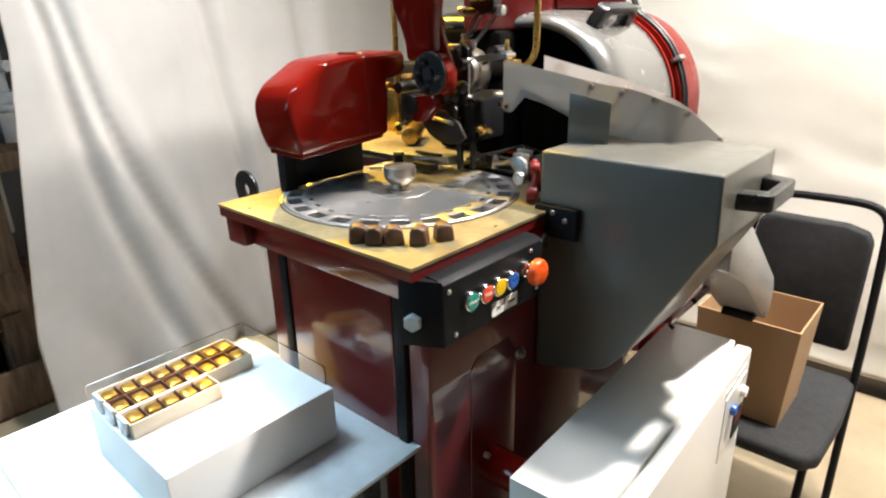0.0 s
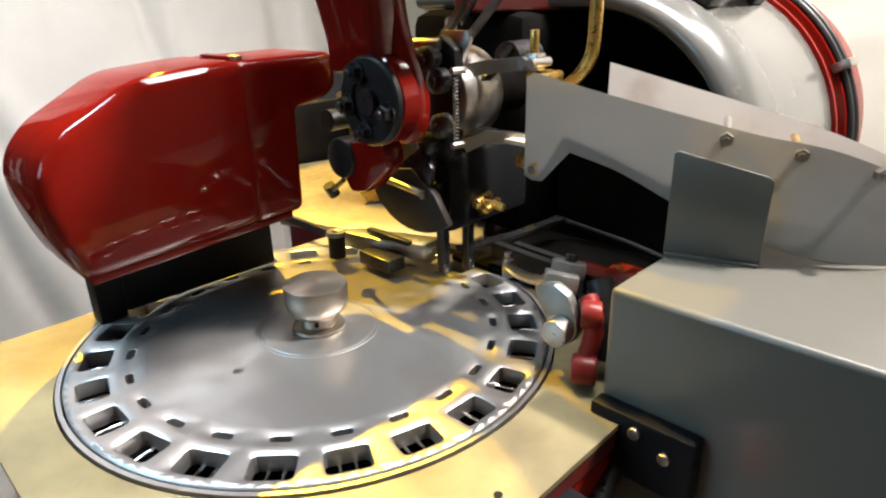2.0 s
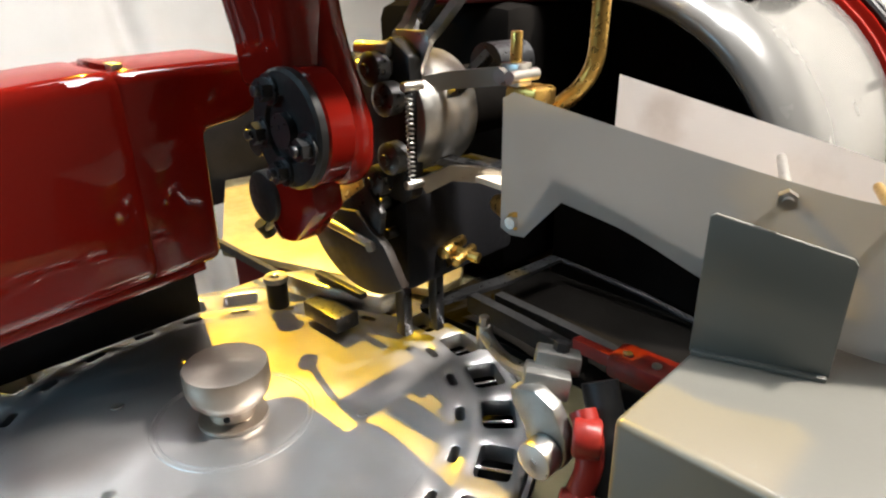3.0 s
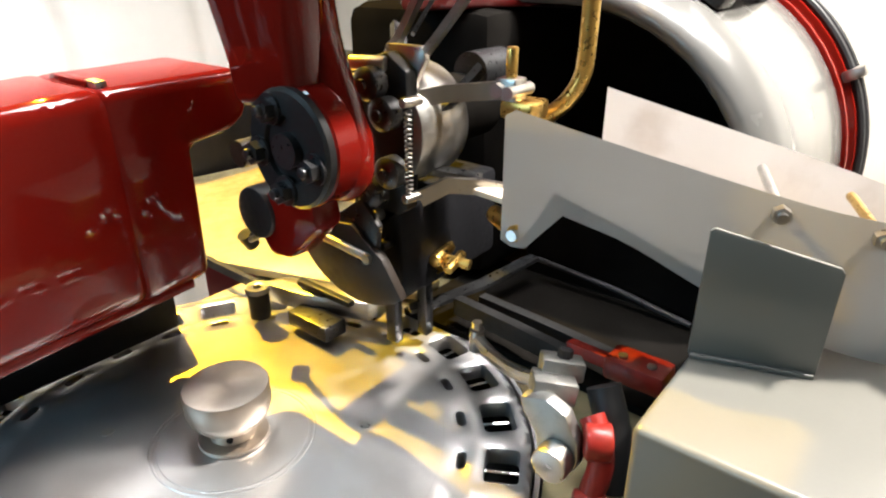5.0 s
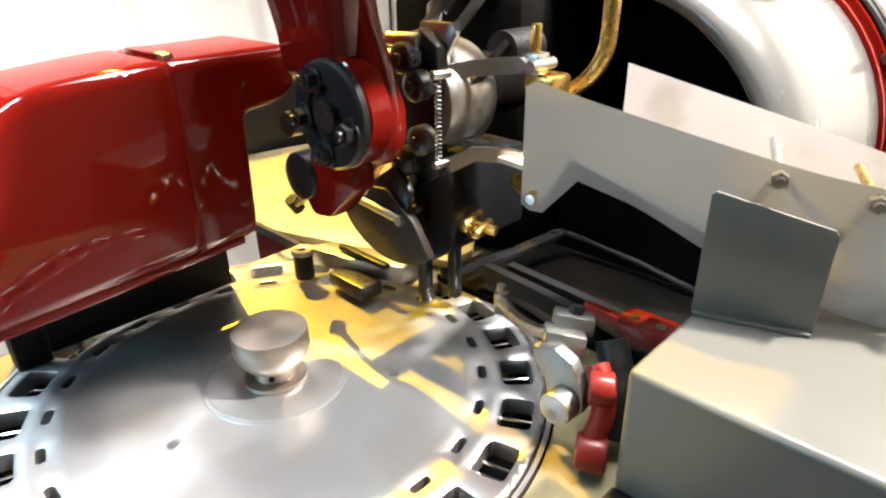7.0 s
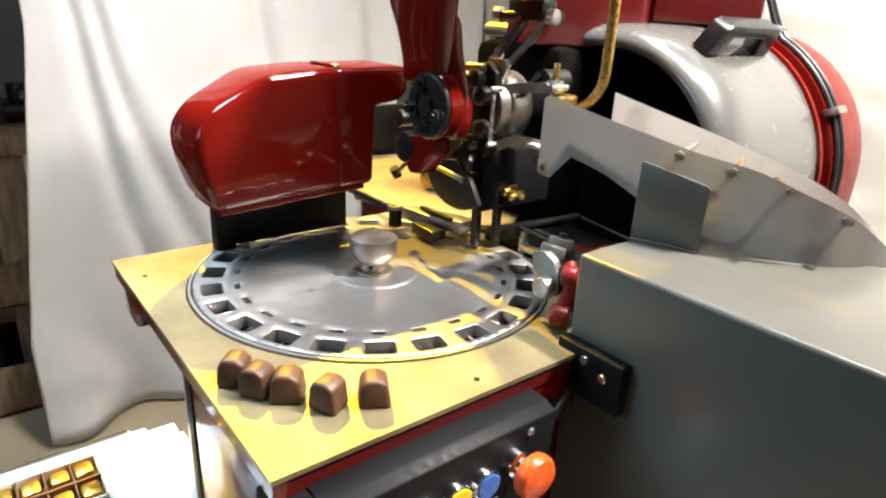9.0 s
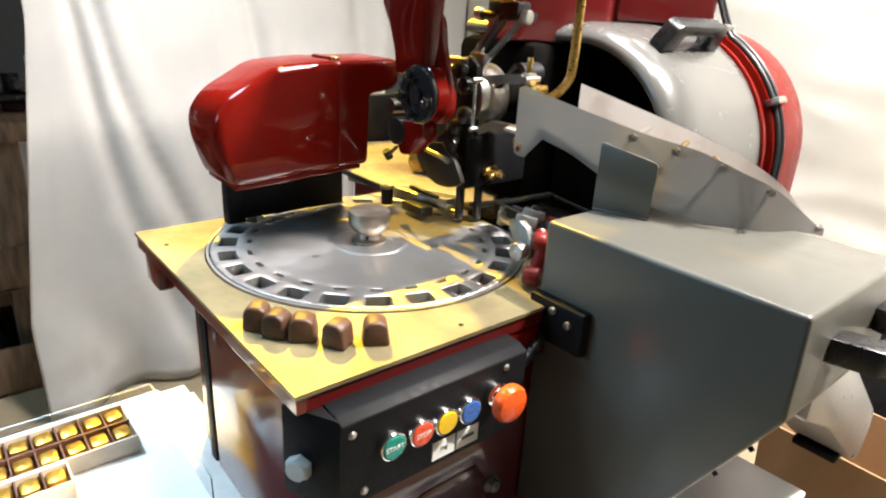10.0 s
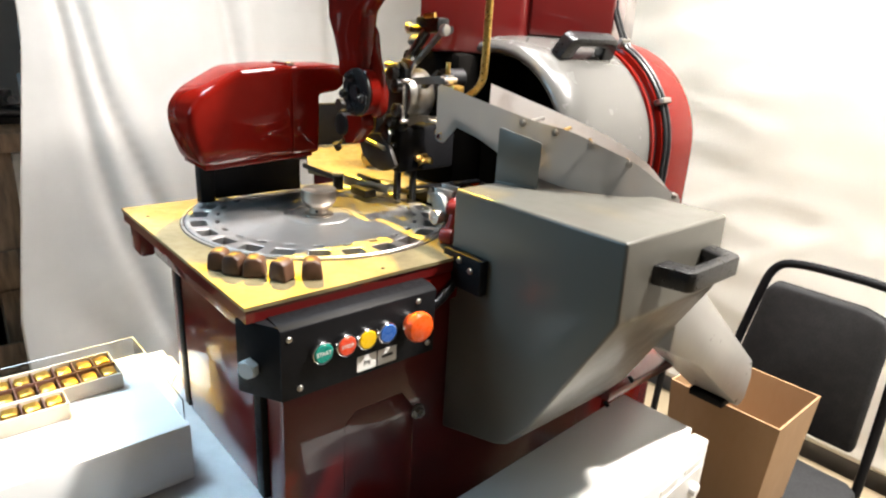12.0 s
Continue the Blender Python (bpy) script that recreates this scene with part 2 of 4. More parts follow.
def part(name, bm, material, parent=None, label="", smooth=35):
    """Links a bmesh, built in world metres, as one mesh under parent."""
    ob = new(name, mesh_of(name, bm, material, smooth))
    if parent is not None:
        ob.parent = parent
        off = Vector((0, 0, 0))
        p = parent
        while p is not None:
            off += p.location
            p = p.parent
        ob.data.transform(Matrix.Translation(-off))
    if label:
        ob["label"] = label
    return ob


def solid(name, bm, material, label, category, group="", kind="", smooth=35):
    """A thing that is one mesh; its origin goes to its base."""
    ob = new(name, mesh_of(name, bm, material, smooth))
    vs = [v.co for v in ob.data.vertices]
    c = Vector((sum(v.x for v in vs) / len(vs), sum(v.y for v in vs) / len(vs), min(v.z for v in vs)))
    ob.data.transform(Matrix.Translation(-c))
    ob.location = c
    return tagged(ob, label, category, group, kind)


def B():
    return bmesh.new()


def bx(*a, **k):
    bm = B()
    box(bm, *a, **k)
    return bm


def cy(*a, **k):
    bm = B()
    cyl(bm, *a, **k)
    return bm


def pr(*a, **k):
    bm = B()
    prism(bm, *a, **k)
    return bm


def tb(*a, **k):
    bm = B()
    tube(bm, *a, **k)
    return bm


def la(prof, m, n=48):
    bm = B()
    lathe(bm, prof, m, n)
    return bm


def axis_y(x, y, z):
    """A frame whose z runs along the world's -y."""
    return Matrix.Translation((x, y, z)) @ Euler((radians(90), 0, 0)).to_matrix().to_4x4()


def axis_x(x, y, z):
    """A frame whose z runs along the world's +x."""
    return Matrix.Translation((x, y, z)) @ Euler((0, radians(90), 0)).to_matrix().to_4x4()


# ---- the room ----
X0, X1, Y0, Y1, ZC = -4.6, 2.6, -3.2, 2.78, 3.0
floor = tagged(new("floor", mesh_of("floor", bx(X0, X1, Y0, Y1, -0.1, 0.0), FLOOR)), "worn tan workshop floor", "floor", kind="structure")
tagged(new("ceiling", mesh_of("ceiling", bx(X0 - 0.1, X1 + 0.1, Y0 - 0.1, Y1 + 0.1, ZC, ZC + 0.1), PLASTER)), "plain painted ceiling", "ceiling", kind="structure")
tagged(new("wall_west", mesh_of("wall_west", bx(X0 - 0.1, X0, Y0, Y1, -0.1, ZC), PLASTER)), "plain wall behind the shelf", "wall", kind="structure")
tagged(new("wall_east", mesh_of("wall_east", bx(X1, X1 + 0.1, Y0, Y1, -0.1, ZC), PLASTER)), "plain painted wall", "wall", kind="structure")
tagged(new("wall_south", mesh_of("wall_south", bx(X0 - 0.1, X1 + 0.1, Y0 - 0.1, Y0, -0.1, ZC), PLASTER)), "plain painted wall", "wall", kind="structure")
tagged(new("wall_north", mesh_of("wall_north", bx(X0 - 0.1, X1 + 0.1, Y1 + 0.06, Y1 + 0.16, -0.1, ZC), PLASTER)), "plain painted wall behind a white sheet", "wall", kind="structure")


def sheet_grid(name, u0, u1, z0, z1, nu, nz, place, material, label, category, thick=0.004):
    """A hung cloth: place(u, v) gives the point for u along it and height v."""
    bm = B()
    rows = [[bm.verts.new(place(u0 + (u1 - u0) * i / nu, z0 + (z1 - z0) * j / nz)) for i in range(nu + 1)] for j in range(nz + 1)]
    for j in range(nz):
        for i in range(nu):
            bm.faces.new((rows[j][i], rows[j][i + 1], rows[j + 1][i + 1], rows[j + 1][i]))
    r = bmesh.ops.solidify(bm, geom=bm.faces[:], thickness=thick)
    return solid(name, bm, material, label, category, smooth=80)


def curtain_point(u, z):
    # two deep creases that fan out towards the floor, a third by the machine, and soft swells between them
    h = 1.5 - z
    f = 0.0
    for c, w, depth in ((0.70 + 0.2 * h + 0.05 * h * h, 0.042, 0.038), (0.79 + 0.27 * h + 0.09 * h * h, 0.036, 0.034), (1.40 + 0.15 * h, 0.035, 0.040), (1.95 + 0.1 * h, 0.06, 0.05)):
        f += -depth * math.exp(-(((u - c) / w) ** 2)) + 0.55 * depth * math.exp(-(((u - c - 2.1 * w) / (1.5 * w)) ** 2))
    s = u - 0.2 * h
    f += 0.014 * math.sin(s * 7 + 1.4) + 0.05 * noise.noise(Vector((u * 1.2, z * 0.7, 0))) + 0.010 * noise.noise(Vector((u * 5, z * 3, 5)))
    low = max(0.0, 0.5 - z)
    f += 0.10 * low * math.sin(u * 13 + 2 * z) + 0.05 * low * noise.noise(Vector((u * 9, z * 9, 2)))
    x = -2.41 if u < 1.25 else -2.41 - 0.25 * (u - 1.25)
    edge = 0.14 * min(1.0, max(0.0, z - 0.4)) * max(0.0, 1.0 - (u - 0.51) / 0.4)
    return (x + f, u + edge, z)


sheet_grid("curtain", 0.51, 2.74, 0.02, 2.9, 220, 60, curtain_point, CLOTH, "white cloth drape hanging in soft folds behind the machine", "curtain")
sheet_grid("backdrop_sheet", -2.75, 2.4, 0.1, 2.95, 220, 130, lambda u, z: (u, 2.735 + 0.006 * math.sin(z * 9 + u * 1.4) + 0.013 * noise.noise(Vector((u * 1.3, z * 2.6, 3))) + 0.008 * noise.noise(Vector((u * 4, z * 9, 8))) - 0.006 * max(0.0, 1 - 9 * abs(noise.noise(Vector((u * 1.1, z * 3.2, 11))))), z), SHEETW, "cream white creased backdrop sheet on the wall", "backdrop")

# ---- the wrapping machine ----
TZ = 1.175
CX, CY, CR = -0.805, 0.842, 0.228
machine = thing("wrapping_machine", "dark red enamelled sweet wrapping machine with a steel turntable", "machine", (-0.75, 1.0, 0))


def hexbolt(bm, a, b, r):
    cyl(bm, a, b, r, n=6)


# column and its door
column = part("column", bx(-0.972, -0.53, 0.622, 1.35, 0.07, 1.115, bev=0.012), RED_DARK, machine, "dark red cast column")
part("door_panel", bx(-0.882, -0.602, 0.612, 0.628, 0.30, 1.09, bev=0.003), RED_DARK, column, "glossy dark red access panel")
for x in (-0.90, -0.588):
    part("seal", bx(x - 0.012, x + 0.012, 0.611, 0.626, 0.28, 1.10, bev=0.003), BLACK, column, "black rubber seal strip")
part("cover_plate", pr([(0.725, 0.55), (0.86, 0.55), (0.86, 0.91), (0.835, 0.945), (0.745, 0.945), (0.725, 0.925)], "x", -0.535, -0.5285, bev=0.0012), RED_DARK, column)
bm = B()
cyl(bm, (-0.53, 0.868, 0.898), (-0.526, 0.868, 0.898), 0.013)
hexbolt(bm, (-0.527, 0.868, 0.898), (-0.518, 0.868, 0.898), 0.009)
cyl(bm, (-0.519, 0.868, 0.898), (-0.515, 0.868, 0.898), 0.004)
part("bolt", bm, STEEL_CLEAN, machine)
part("base", bx(-1.0, -0.50, 0.60, 1.40, 0.0, 0.07, bev=0.01), RED_DARK, machine)
bm = B()
cyl(bm, (-0.54, 0.78, 0.70), (-0.43, 0.78, 0.70), 0.035, bev=0.006)
part("foot_pipe", bm, RED, machine, "red pipe stub")
part("pipe_bolt", cy((-0.505, 0.735, 0.755), (-0.495, 0.735, 0.755), 0.006, n=6), STEEL, machine)
part("rear_housing", bx(-1.08, -0.54, 1.16, 1.46, 0.6, 1.15, bev=0.01), RED_DARK, machine)

# table: red rim, steel plate with a round well
def holed_plate(x0, x1, y0, y1, z0, z1, r, n=96):
    """A rectangular plate with a round hole of radius r at the turntable's axis."""
    bm = B()
    outer, inner = [], []
    corner = [math.atan2(y - CY, x - CX) % (2 * math.pi) for x, y in ((x0, y0), (x1, y0), (x1, y1), (x0, y1))]
    for k in range(n):
        a = 2 * math.pi * k / n
        inner.append((CX + r * math.cos(a), CY + r * math.sin(a)))
        for c in corner:
            if abs((a - c + math.pi) % (2 * math.pi) - math.pi) < math.pi / n:
                a = c
        dx, dy = math.cos(a), math.sin(a)
        s = min(((x1 if dx > 0 else x0) - CX) / dx if abs(dx) > 1e-9 else 9, ((y1 if dy > 0 else y0) - CY) / dy if abs(dy) > 1e-9 else 9)
        outer.append((CX + s * dx, CY + s * dy))
    loops = [[bm.verts.new((*p, z)) for p in pts] for pts, z in ((outer, z1), (inner, z1), (inner, z0), (outer, z0))]
    for a, b in zip(loops, loops[1:] + loops[:1]):
        for k in range(n):
            bm.faces.new((a[k], a[(k + 1) % n], b[(k + 1) % n], b[k]))
    return bm


HW = 0.2365
rim = part("table_rim", holed_plate(-1.018, -0.506, 0.566, 1.16, 1.152, 1.1695, HW + 0.002), RED_DARK, machine, "dark red cast table rim")
for a in ((-1.0, -0.535, 0.598, 0.606), (-1.0, -0.992, 0.606, 1.15), (-0.543, -0.535, 0.606, 1.15)):
    part("apron", bx(*a, 1.095, 1.1515, bev=0.003), RED_DARK, rim)
part("lug", bx(-1.014, -0.955, 0.572, 0.597, 1.098, 1.1515, bev=0.006), RED_DARK, rim)
part("lug", bx(-0.534, -0.508, 0.80, 0.925, 1.10, 1.1515, bev=0.006), RED, rim)
bm = holed_plate(-1.020, -0.504, 0.564, 1.16, 1.170, TZ, HW)
plate = part("table_plate", bm, PLATE, machine, "ground steel table plate tinted with lamp yellow")
for x, y in ((-0.945, 0.587), (-0.525, 0.786), (-0.985, 0.70)):
    part("screw_hole", cy((x, y, TZ - 0.001), (x, y, TZ + 0.0006), 0.0032, n=16), BLACK, plate)
# well coloured black so the pockets look deep and unlit
part("well", la([(0.0, 0.0), (0.2375, 0.0), (0.2375, 0.032)], Matrix.Translation((CX, CY, 1.1165)), 64), BLACK, machine, "well under the turntable, black for the pocket shade")

# turntable: 24 pockets and 24 slots
NP = 24
TH = 0.016
DT = TZ + 0.003


def rounded_rect(w, h, r, n):
    """n points round a rounded rectangle, from the middle of its +x side, anticlockwise."""
    per = []
    for cx, cy_, a0 in ((w - r, h - r, 0), (-w + r, h - r, 90), (-w + r, -h + r, 180), (w - r, -h + r, 270)):
        per += [(cx + r * math.cos(radians(a0 + 90 * i / 5)), cy_ + r * math.sin(radians(a0 + 90 * i / 5))) for i in range(6)]
    per = [(w, 0.0)] + per
    d = [0.0]
    for p, q in zip(per, per[1:] + per[:1]):
        d.append(d[-1] + math.dist(p, q))
    out = []
    for i in range(n):
        s = d[-1] * i / n
        j = max(k for k in range(len(per)) if d[k] <= s + 1e-12)
        p, q = per[j], per[(j + 1) % len(per)]
        f = (s - d[j]) / max(1e-9, d[j + 1] - d[j])
        out.append((p[0] + f * (q[0] - p[0]), p[1] + f * (q[1] - p[1])))
    return out


def ring_of_holes(bm, r0, r1, rc, w, h, rr, lip, n=32):
    half = math.pi / NP
    sec = []
    for i in range(n):
        u = 4.0 * i / n
        if u < 0.5:
            p = (r1, half * (u / 0.5))
        elif u < 1.5:
            p = (r1 + (r0 - r1) * (u - 0.5), half)
        elif u < 2.5:
            p = (r0, half * (1 - 2 * (u - 1.5)))
        elif u < 3.5:
            p = (r0 + (r1 - r0) * (u - 2.5), -half)
        else:
            p = (r1, -half * (1 - (u - 3.5) / 0.5))
        sec.append(p)
    hole, wide = rounded_rect(w, h, rr, n), rounded_rect(w + lip, h + lip, rr + lip, n)
    for k in range(NP):
        a = 2 * math.pi * k / NP

        def put(x, y, z):
            return bm.verts.new((CX + x * math.cos(a) - y * math.sin(a), CY + x * math.sin(a) + y * math.cos(a), z))
        A = [put(r * math.cos(t), r * math.sin(t), DT) for r, t in sec]
        Bv = [put(rc + p[0], p[1], DT) for p in wide]
        Cv = [put(rc + p[0], p[1], DT - lip * 0.5) for p in hole]
        D = [put(rc + p[0], p[1], DT - TH) for p in hole]
        for i in range(n):
            j = (i + 1) % n
            bm.faces.new((A[i], A[j], Bv[j], Bv[i]))
            bm.faces.new((Bv[i], Bv[j], Cv[j], Cv[i]))
            bm.faces.new((Cv[i], Cv[j], D[j], D[i]))


bm = B()
ring_of_holes(bm, 0.186, CR, 0.2065, 0.0130, 0.0175, 0.004, 0.0028)
ring_of_holes(bm, 0.162, 0.186, 0.1765, 0.0036, 0.009, 0.0034, 0.0008)
lathe(bm, [(0.0, 0.0), (0.056, 0.0), (0.0565, -0.0008), (0.0585, -0.0008), (0.059, 0.0), (0.0605, 0.0), (0.061, -0.0006), (0.0618, -0.0006), (0.0622, 0.0), (0.162, 0.0)], Matrix.Translation((CX, CY, DT)), 96)
lathe(bm, [(CR, 0.0), (CR + 0.001, -0.001), (CR + 0.001, -TH)], Matrix.Translation((CX, CY, DT)), 96)
bmesh.ops.remove_doubles(bm, verts=bm.verts[:], dist=0.0002)
turntable = part("turntable", bm, DISC, machine, "bright turned steel turntable with rows of pockets", smooth=30)
part("outer_ring", la([(0.2308, -0.006), (0.2308, 0.0022), (0.2345, 0.0022), (0.2345, -0.006), (0.2308, -0.006)], Matrix.Translation((CX, CY, TZ)), 96), DISC, machine)
bar_mesh = None
for k in range(NP):
    a = 2 * math.pi * k / NP
    for dt in (-0.006, 0.006):
        if bar_mesh is None:
            bar_mesh = mesh_of("pocket_bar", cy((-0.014, 0, 0), (0.014, 0, 0), 0.0014, n=8), CHROME)
        ob = new("pocket_bar", bar_mesh)
        ob.parent = turntable
        ob.matrix_basis = Matrix.Translation(Vector((CX, CY, DT - TH + 0.002)) - machine.location) @ Matrix.Rotation(a, 4, "Z") @ Matrix.Translation((0.2065, dt, 0))
for a in (45.8, -81.0, -143.5):
    p = Vector((CX + 0.1 * math.cos(radians(a)), CY + 0.1 * math.sin(radians(a)), DT))
    part("disc_screw", cy(p - Vector((0, 0, 0.002)), p + Vector((0, 0, 0.0008)), 0.0048, n=20), STEEL, turntable, "countersunk screw")
knob = part("knob", la([(0.0, 0.0), (0.0255, 0.0), (0.0265, 0.001), (0.0262, 0.0035), (0.0175, 0.005), (0.0170, 0.013), (0.0200, 0.0145), (0.0250, 0.0185), (0.0295, 0.0245), (0.0315, 0.031), (0.0315, 0.0470), (0.0308, 0.0484), (0.0298, 0.0487), (0.0, 0.0488)], Matrix.Translation((CX, CY, DT)), 72), KNOB, machine, "turned steel knob", smooth=28)
part("grub_screw", cy((CX + 0.012, CY - 0.0105, DT + 0.010), (CX + 0.0135, CY - 0.012, DT + 0.010), 0.0025, n=12), BLACK, knob)

# red arm cover over the turntable
arm = part("arm_cover", pr([(0.664, 1.264), (0.651, 1.30), (0.643, 1.335), (0.645, 1.362), (0.666, 1.389), (0.735, 1.428), (0.80, 1.434), (0.838, 1.4355), (0.838, 1.274)], "x", -0.988, -0.874, bev=0.014, seg=5), RED, machine, "glossy red arm cover", smooth=60)
part("arm_rear", pr([(0.826, 1.273), (0.888, 1.276), (0.890, 1.384), (0.926, 1.388), (0.944, 1.40), (0.942, 1.436), (0.826, 1.434)], "x", -0.986, -0.8765, bev=0.010, seg=4), RED, arm, smooth=60)
part("band", pr([(0.832, 1.43), (0.844, 1.43), (0.843, 1.4375), (0.833, 1.4375)], "x", -0.958, -0.90, bev=0.001), RED, arm)
# bright sliver standing in for the highlight on the arm's ridge
part("arm_clip", bx(-0.905, -0.888, 0.834, 0.842, 1.433, 1.4385, bev=0.001), STEEL_CLEAN, arm, "small bright sliver for the highlight on the ridge")
part("arm_lip", pr([(0.668, 1.2600), (0.872, 1.2705), (0.872, 1.279), (0.668, 1.272)], "x", -0.981, -0.8785, bev=0.002), RED, arm)
part("arm_post", bx(-1.0, -0.975, 0.692, 0.72, TZ, 1.27, bev=0.003), BLACK, machine, "black arm support post")
part("arm_skirt", bx(-0.992, -0.978, 0.719, 0.90, 1.1815, 1.27, bev=0.003), BLACK, machine, "black skirt under the arm")
part("arm_tie", bx(-0.977, -0.90, 0.72, 0.86, 1.262, 1.272, bev=0.003), BLACK, machine)
part("link_shaft", cy((-0.905, 0.945, 1.36), (-0.905, 1.13, 1.36), 0.012), STEEL_DARK, machine)

# head: hub with four bolts, red ring and yoke
HX, HZ = -0.770, 1.399
hub = part("hub", la([(0.0, 0.0), (0.022, 0.0), (0.023, 0.003), (0.038, 0.003), (0.0405, 0.001), (0.0405, -0.004), (0.0, -0.004)], axis_y(HX, 0.897, HZ), 48), BLACKENED, machine, "black bolted hub")
for a in (115, 190, 345, 262):
    p = Vector((HX + 0.0285 * math.cos(radians(a)), 0.894, HZ + 0.0285 * math.sin(radians(a))))
    bm = B()
    cyl(bm, p, p + Vector((0, -0.002, 0)), 0.0105)
    cyl(bm, p, p + Vector((0, -0.009, 0)), 0.0078, n=6)
    cyl(bm, p + Vector((0, -0.008, 0)), p + Vector((0, -0.013, 0)), 0.0038, n=12, bev=0.001)
    part("hub_bolt", bm, STEEL_DARK, hub, "oily hexagon bolt")
part("hub_bore", cy((HX, 0.8965, HZ), (HX, 0.891, HZ), 0.012, n=20), STEEL_DARK, hub)
part("hub_ring", la([(0.0, 0.0), (0.039, 0.0), (0.041, -0.002), (0.041, -0.020), (0.039, -0.022), (0.0, -0.022)], axis_y(HX, 0.9012, HZ), 48), RED, machine, "red enamelled ring")
yoke = part("yoke", pr([(-0.832, 1.418), (-0.836, 1.45), (-0.850, 1.487), (-0.868, 1.515), (-0.872, 1.56), (-0.86, 1.62), (-0.83, 1.68), (-0.69, 1.70), (-0.62, 1.66), (-0.62, 1.556), (-0.69, 1.56), (-0.735, 1.552), (-0.760, 1.53), (-0.764, 1.50), (-0.766, 1.47), (-0.762, 1.428)], "y", 0.898, 0.936, bev=0.010, seg=4), RED, machine, "red curved yoke arm", smooth=60)
part("yoke_lobe", pr([(-0.800, 1.53), (-0.770, 1.50), (-0.763, 1.46), (-0.750, 1.43), (-0.738, 1.40), (-0.740, 1.37), (-0.756, 1.352), (-0.785, 1.362), (-0.80, 1.40), (-0.795, 1.44), (-0.800, 1.50)], "y", 0.920, 0.950, bev=0.012, seg=4), RED, yoke, smooth=60)
lower = part("lower_hub", cy((-0.838, 0.908, 1.334), (-0.838, 0.94, 1.334), 0.021, bev=0.002), BLACKENED, machine, "black lower hub")
part("lower_link", pr([(-0.855, 1.335), (-0.83, 1.352), (-0.775, 1.36), (-0.77, 1.335), (-0.805, 1.302), (-0.83, 1.298)], "y", 0.912, 0.94, bev=0.006), RED, machine, "red lower link")
bm = B()
tube(bm, [(-0.87, 0.935, 1.30), (-0.89, 0.94, 1.288), (-0.905, 0.945, 1.28)], 0.003)
cyl(bm, (-0.91, 0.95, 1.272), (-0.91, 0.942, 1.285), 0.007)
part("trip_lever", bm, BLACKENED, machine)

# rotor with rollers, springs and grippers
RX, RZ = -0.782, 1.392
rotor = part("rotor", cy((RX, 0.990, RZ), (RX, 1.048, RZ), 0.047, n=56, bev=0.003), SATIN, machine, "satin steel rotor drum")
part("rotor_core", cy((RX, 1.058, RZ), (RX, 1.12, RZ), 0.030, n=32, bev=0.002), OIL_SHADE, rotor)
part("cam_plate", pr([(-0.80, 1.44), (-0.765, 1.452), (-0.746, 1.44), (-0.744, 1.40), (-0.748, 1.335), (-0.775, 1.315), (-0.81, 1.335), (-0.82, 1.39)], "y", 0.985, 0.998, bev=0.002), BLACKENED, rotor)
for x, z in ((-0.755, 1.411), (-0.752, 1.368), (-0.772, 1.347), (-0.769, 1.431)):
    bm = B()
    lathe(bm, [(0.0, 0.010), (0.004, 0.010), (0.0045, 0.008), (0.006, 0.008), (0.010, 0.007), (0.0122, 0.005), (0.0122, -0.006), (0.0, -0.006)], axis_y(x, 0.972, z), 28)
    cyl(bm, (x, 0.975, z), (x, 0.99, z), 0.005)
    part("cam_roller", bm, STEEL_DARK, rotor, "oily steel cam roller")
bm = B()
tube(bm, [(-0.736 + 0.0024 * math.cos(0.63 * a), 0.975 + 0.0024 * math.sin(0.63 * a), 1.416 - 0.000345 * a) for a in range(181)], 0.0008, n=6)
part("spring", bm, SATIN, rotor, "steel coil spring")
for z in (1.421, 1.350):
    part("spring_post", cy((-0.737, 0.970, z), (-0.735, 0.988, z), 0.0036, n=16, bev=0.001), STEEL_CLEAN, rotor)


def strap(bm, pts, w, t, up=(0, 0, 1)):
    """A flat bar of width w and thickness t along pts."""
    P, up = [Vector(p) for p in pts], Vector(up)
    R = []
    for i, p in enumerate(P):
        d = (P[min(i + 1, len(P) - 1)] - P[max(i - 1, 0)]).normalized()
        s = d.cross(up).normalized()
        u = s.cross(d)
        R.append([bm.verts.new(p + s * t * a + u * w * b) for a, b in ((-0.5, -0.5), (0.5, -0.5), (0.5, 0.5), (-0.5, 0.5))])
    fs = []
    for a, b in zip(R, R[1:]):
        for k in range(4):
            fs.append(bm.faces.new((a[k], a[(k + 1) % 4], b[(k + 1) % 4], b[k])))
    fs += [bm.faces.new(R[0][::-1]), bm.faces.new(R[-1])]


def st(*a, **k):
    bm = B()
    strap(bm, *a, **k)
    return bm


gripper = part("gripper_arm", st([(-0.755, 0.985, 1.412), (-0.748, 1.0, 1.418), (-0.735, 1.015, 1.421), (-0.702, 1.03, 1.425), (-0.688, 1.035, 1.427)], 0.013, 0.004), STEEL_CLEAN, machine, "steel gripper strap with a brass set rod")
bm = B()
box(bm, -0.6985, -0.6815, 1.028, 1.044, 1.419, 1.435, bev=0.0015)
cyl(bm, (-0.694, 1.022, 1.4265), (-0.694, 1.052, 1.4265), 0.0058, n=6)
cyl(bm, (-0.683, 1.02, 1.4265), (-0.683, 1.05, 1.4265), 0.0045, n=16)
part("clamp_block", bm, STEEL_CLEAN, gripper)
part("set_rod", cy((-0.69, 1.036, 1.43), (-0.69, 1.036, 1.456), 0.0042, n=20, bev=0.0008), BRASS, gripper, "brass set rod")
bm = B()
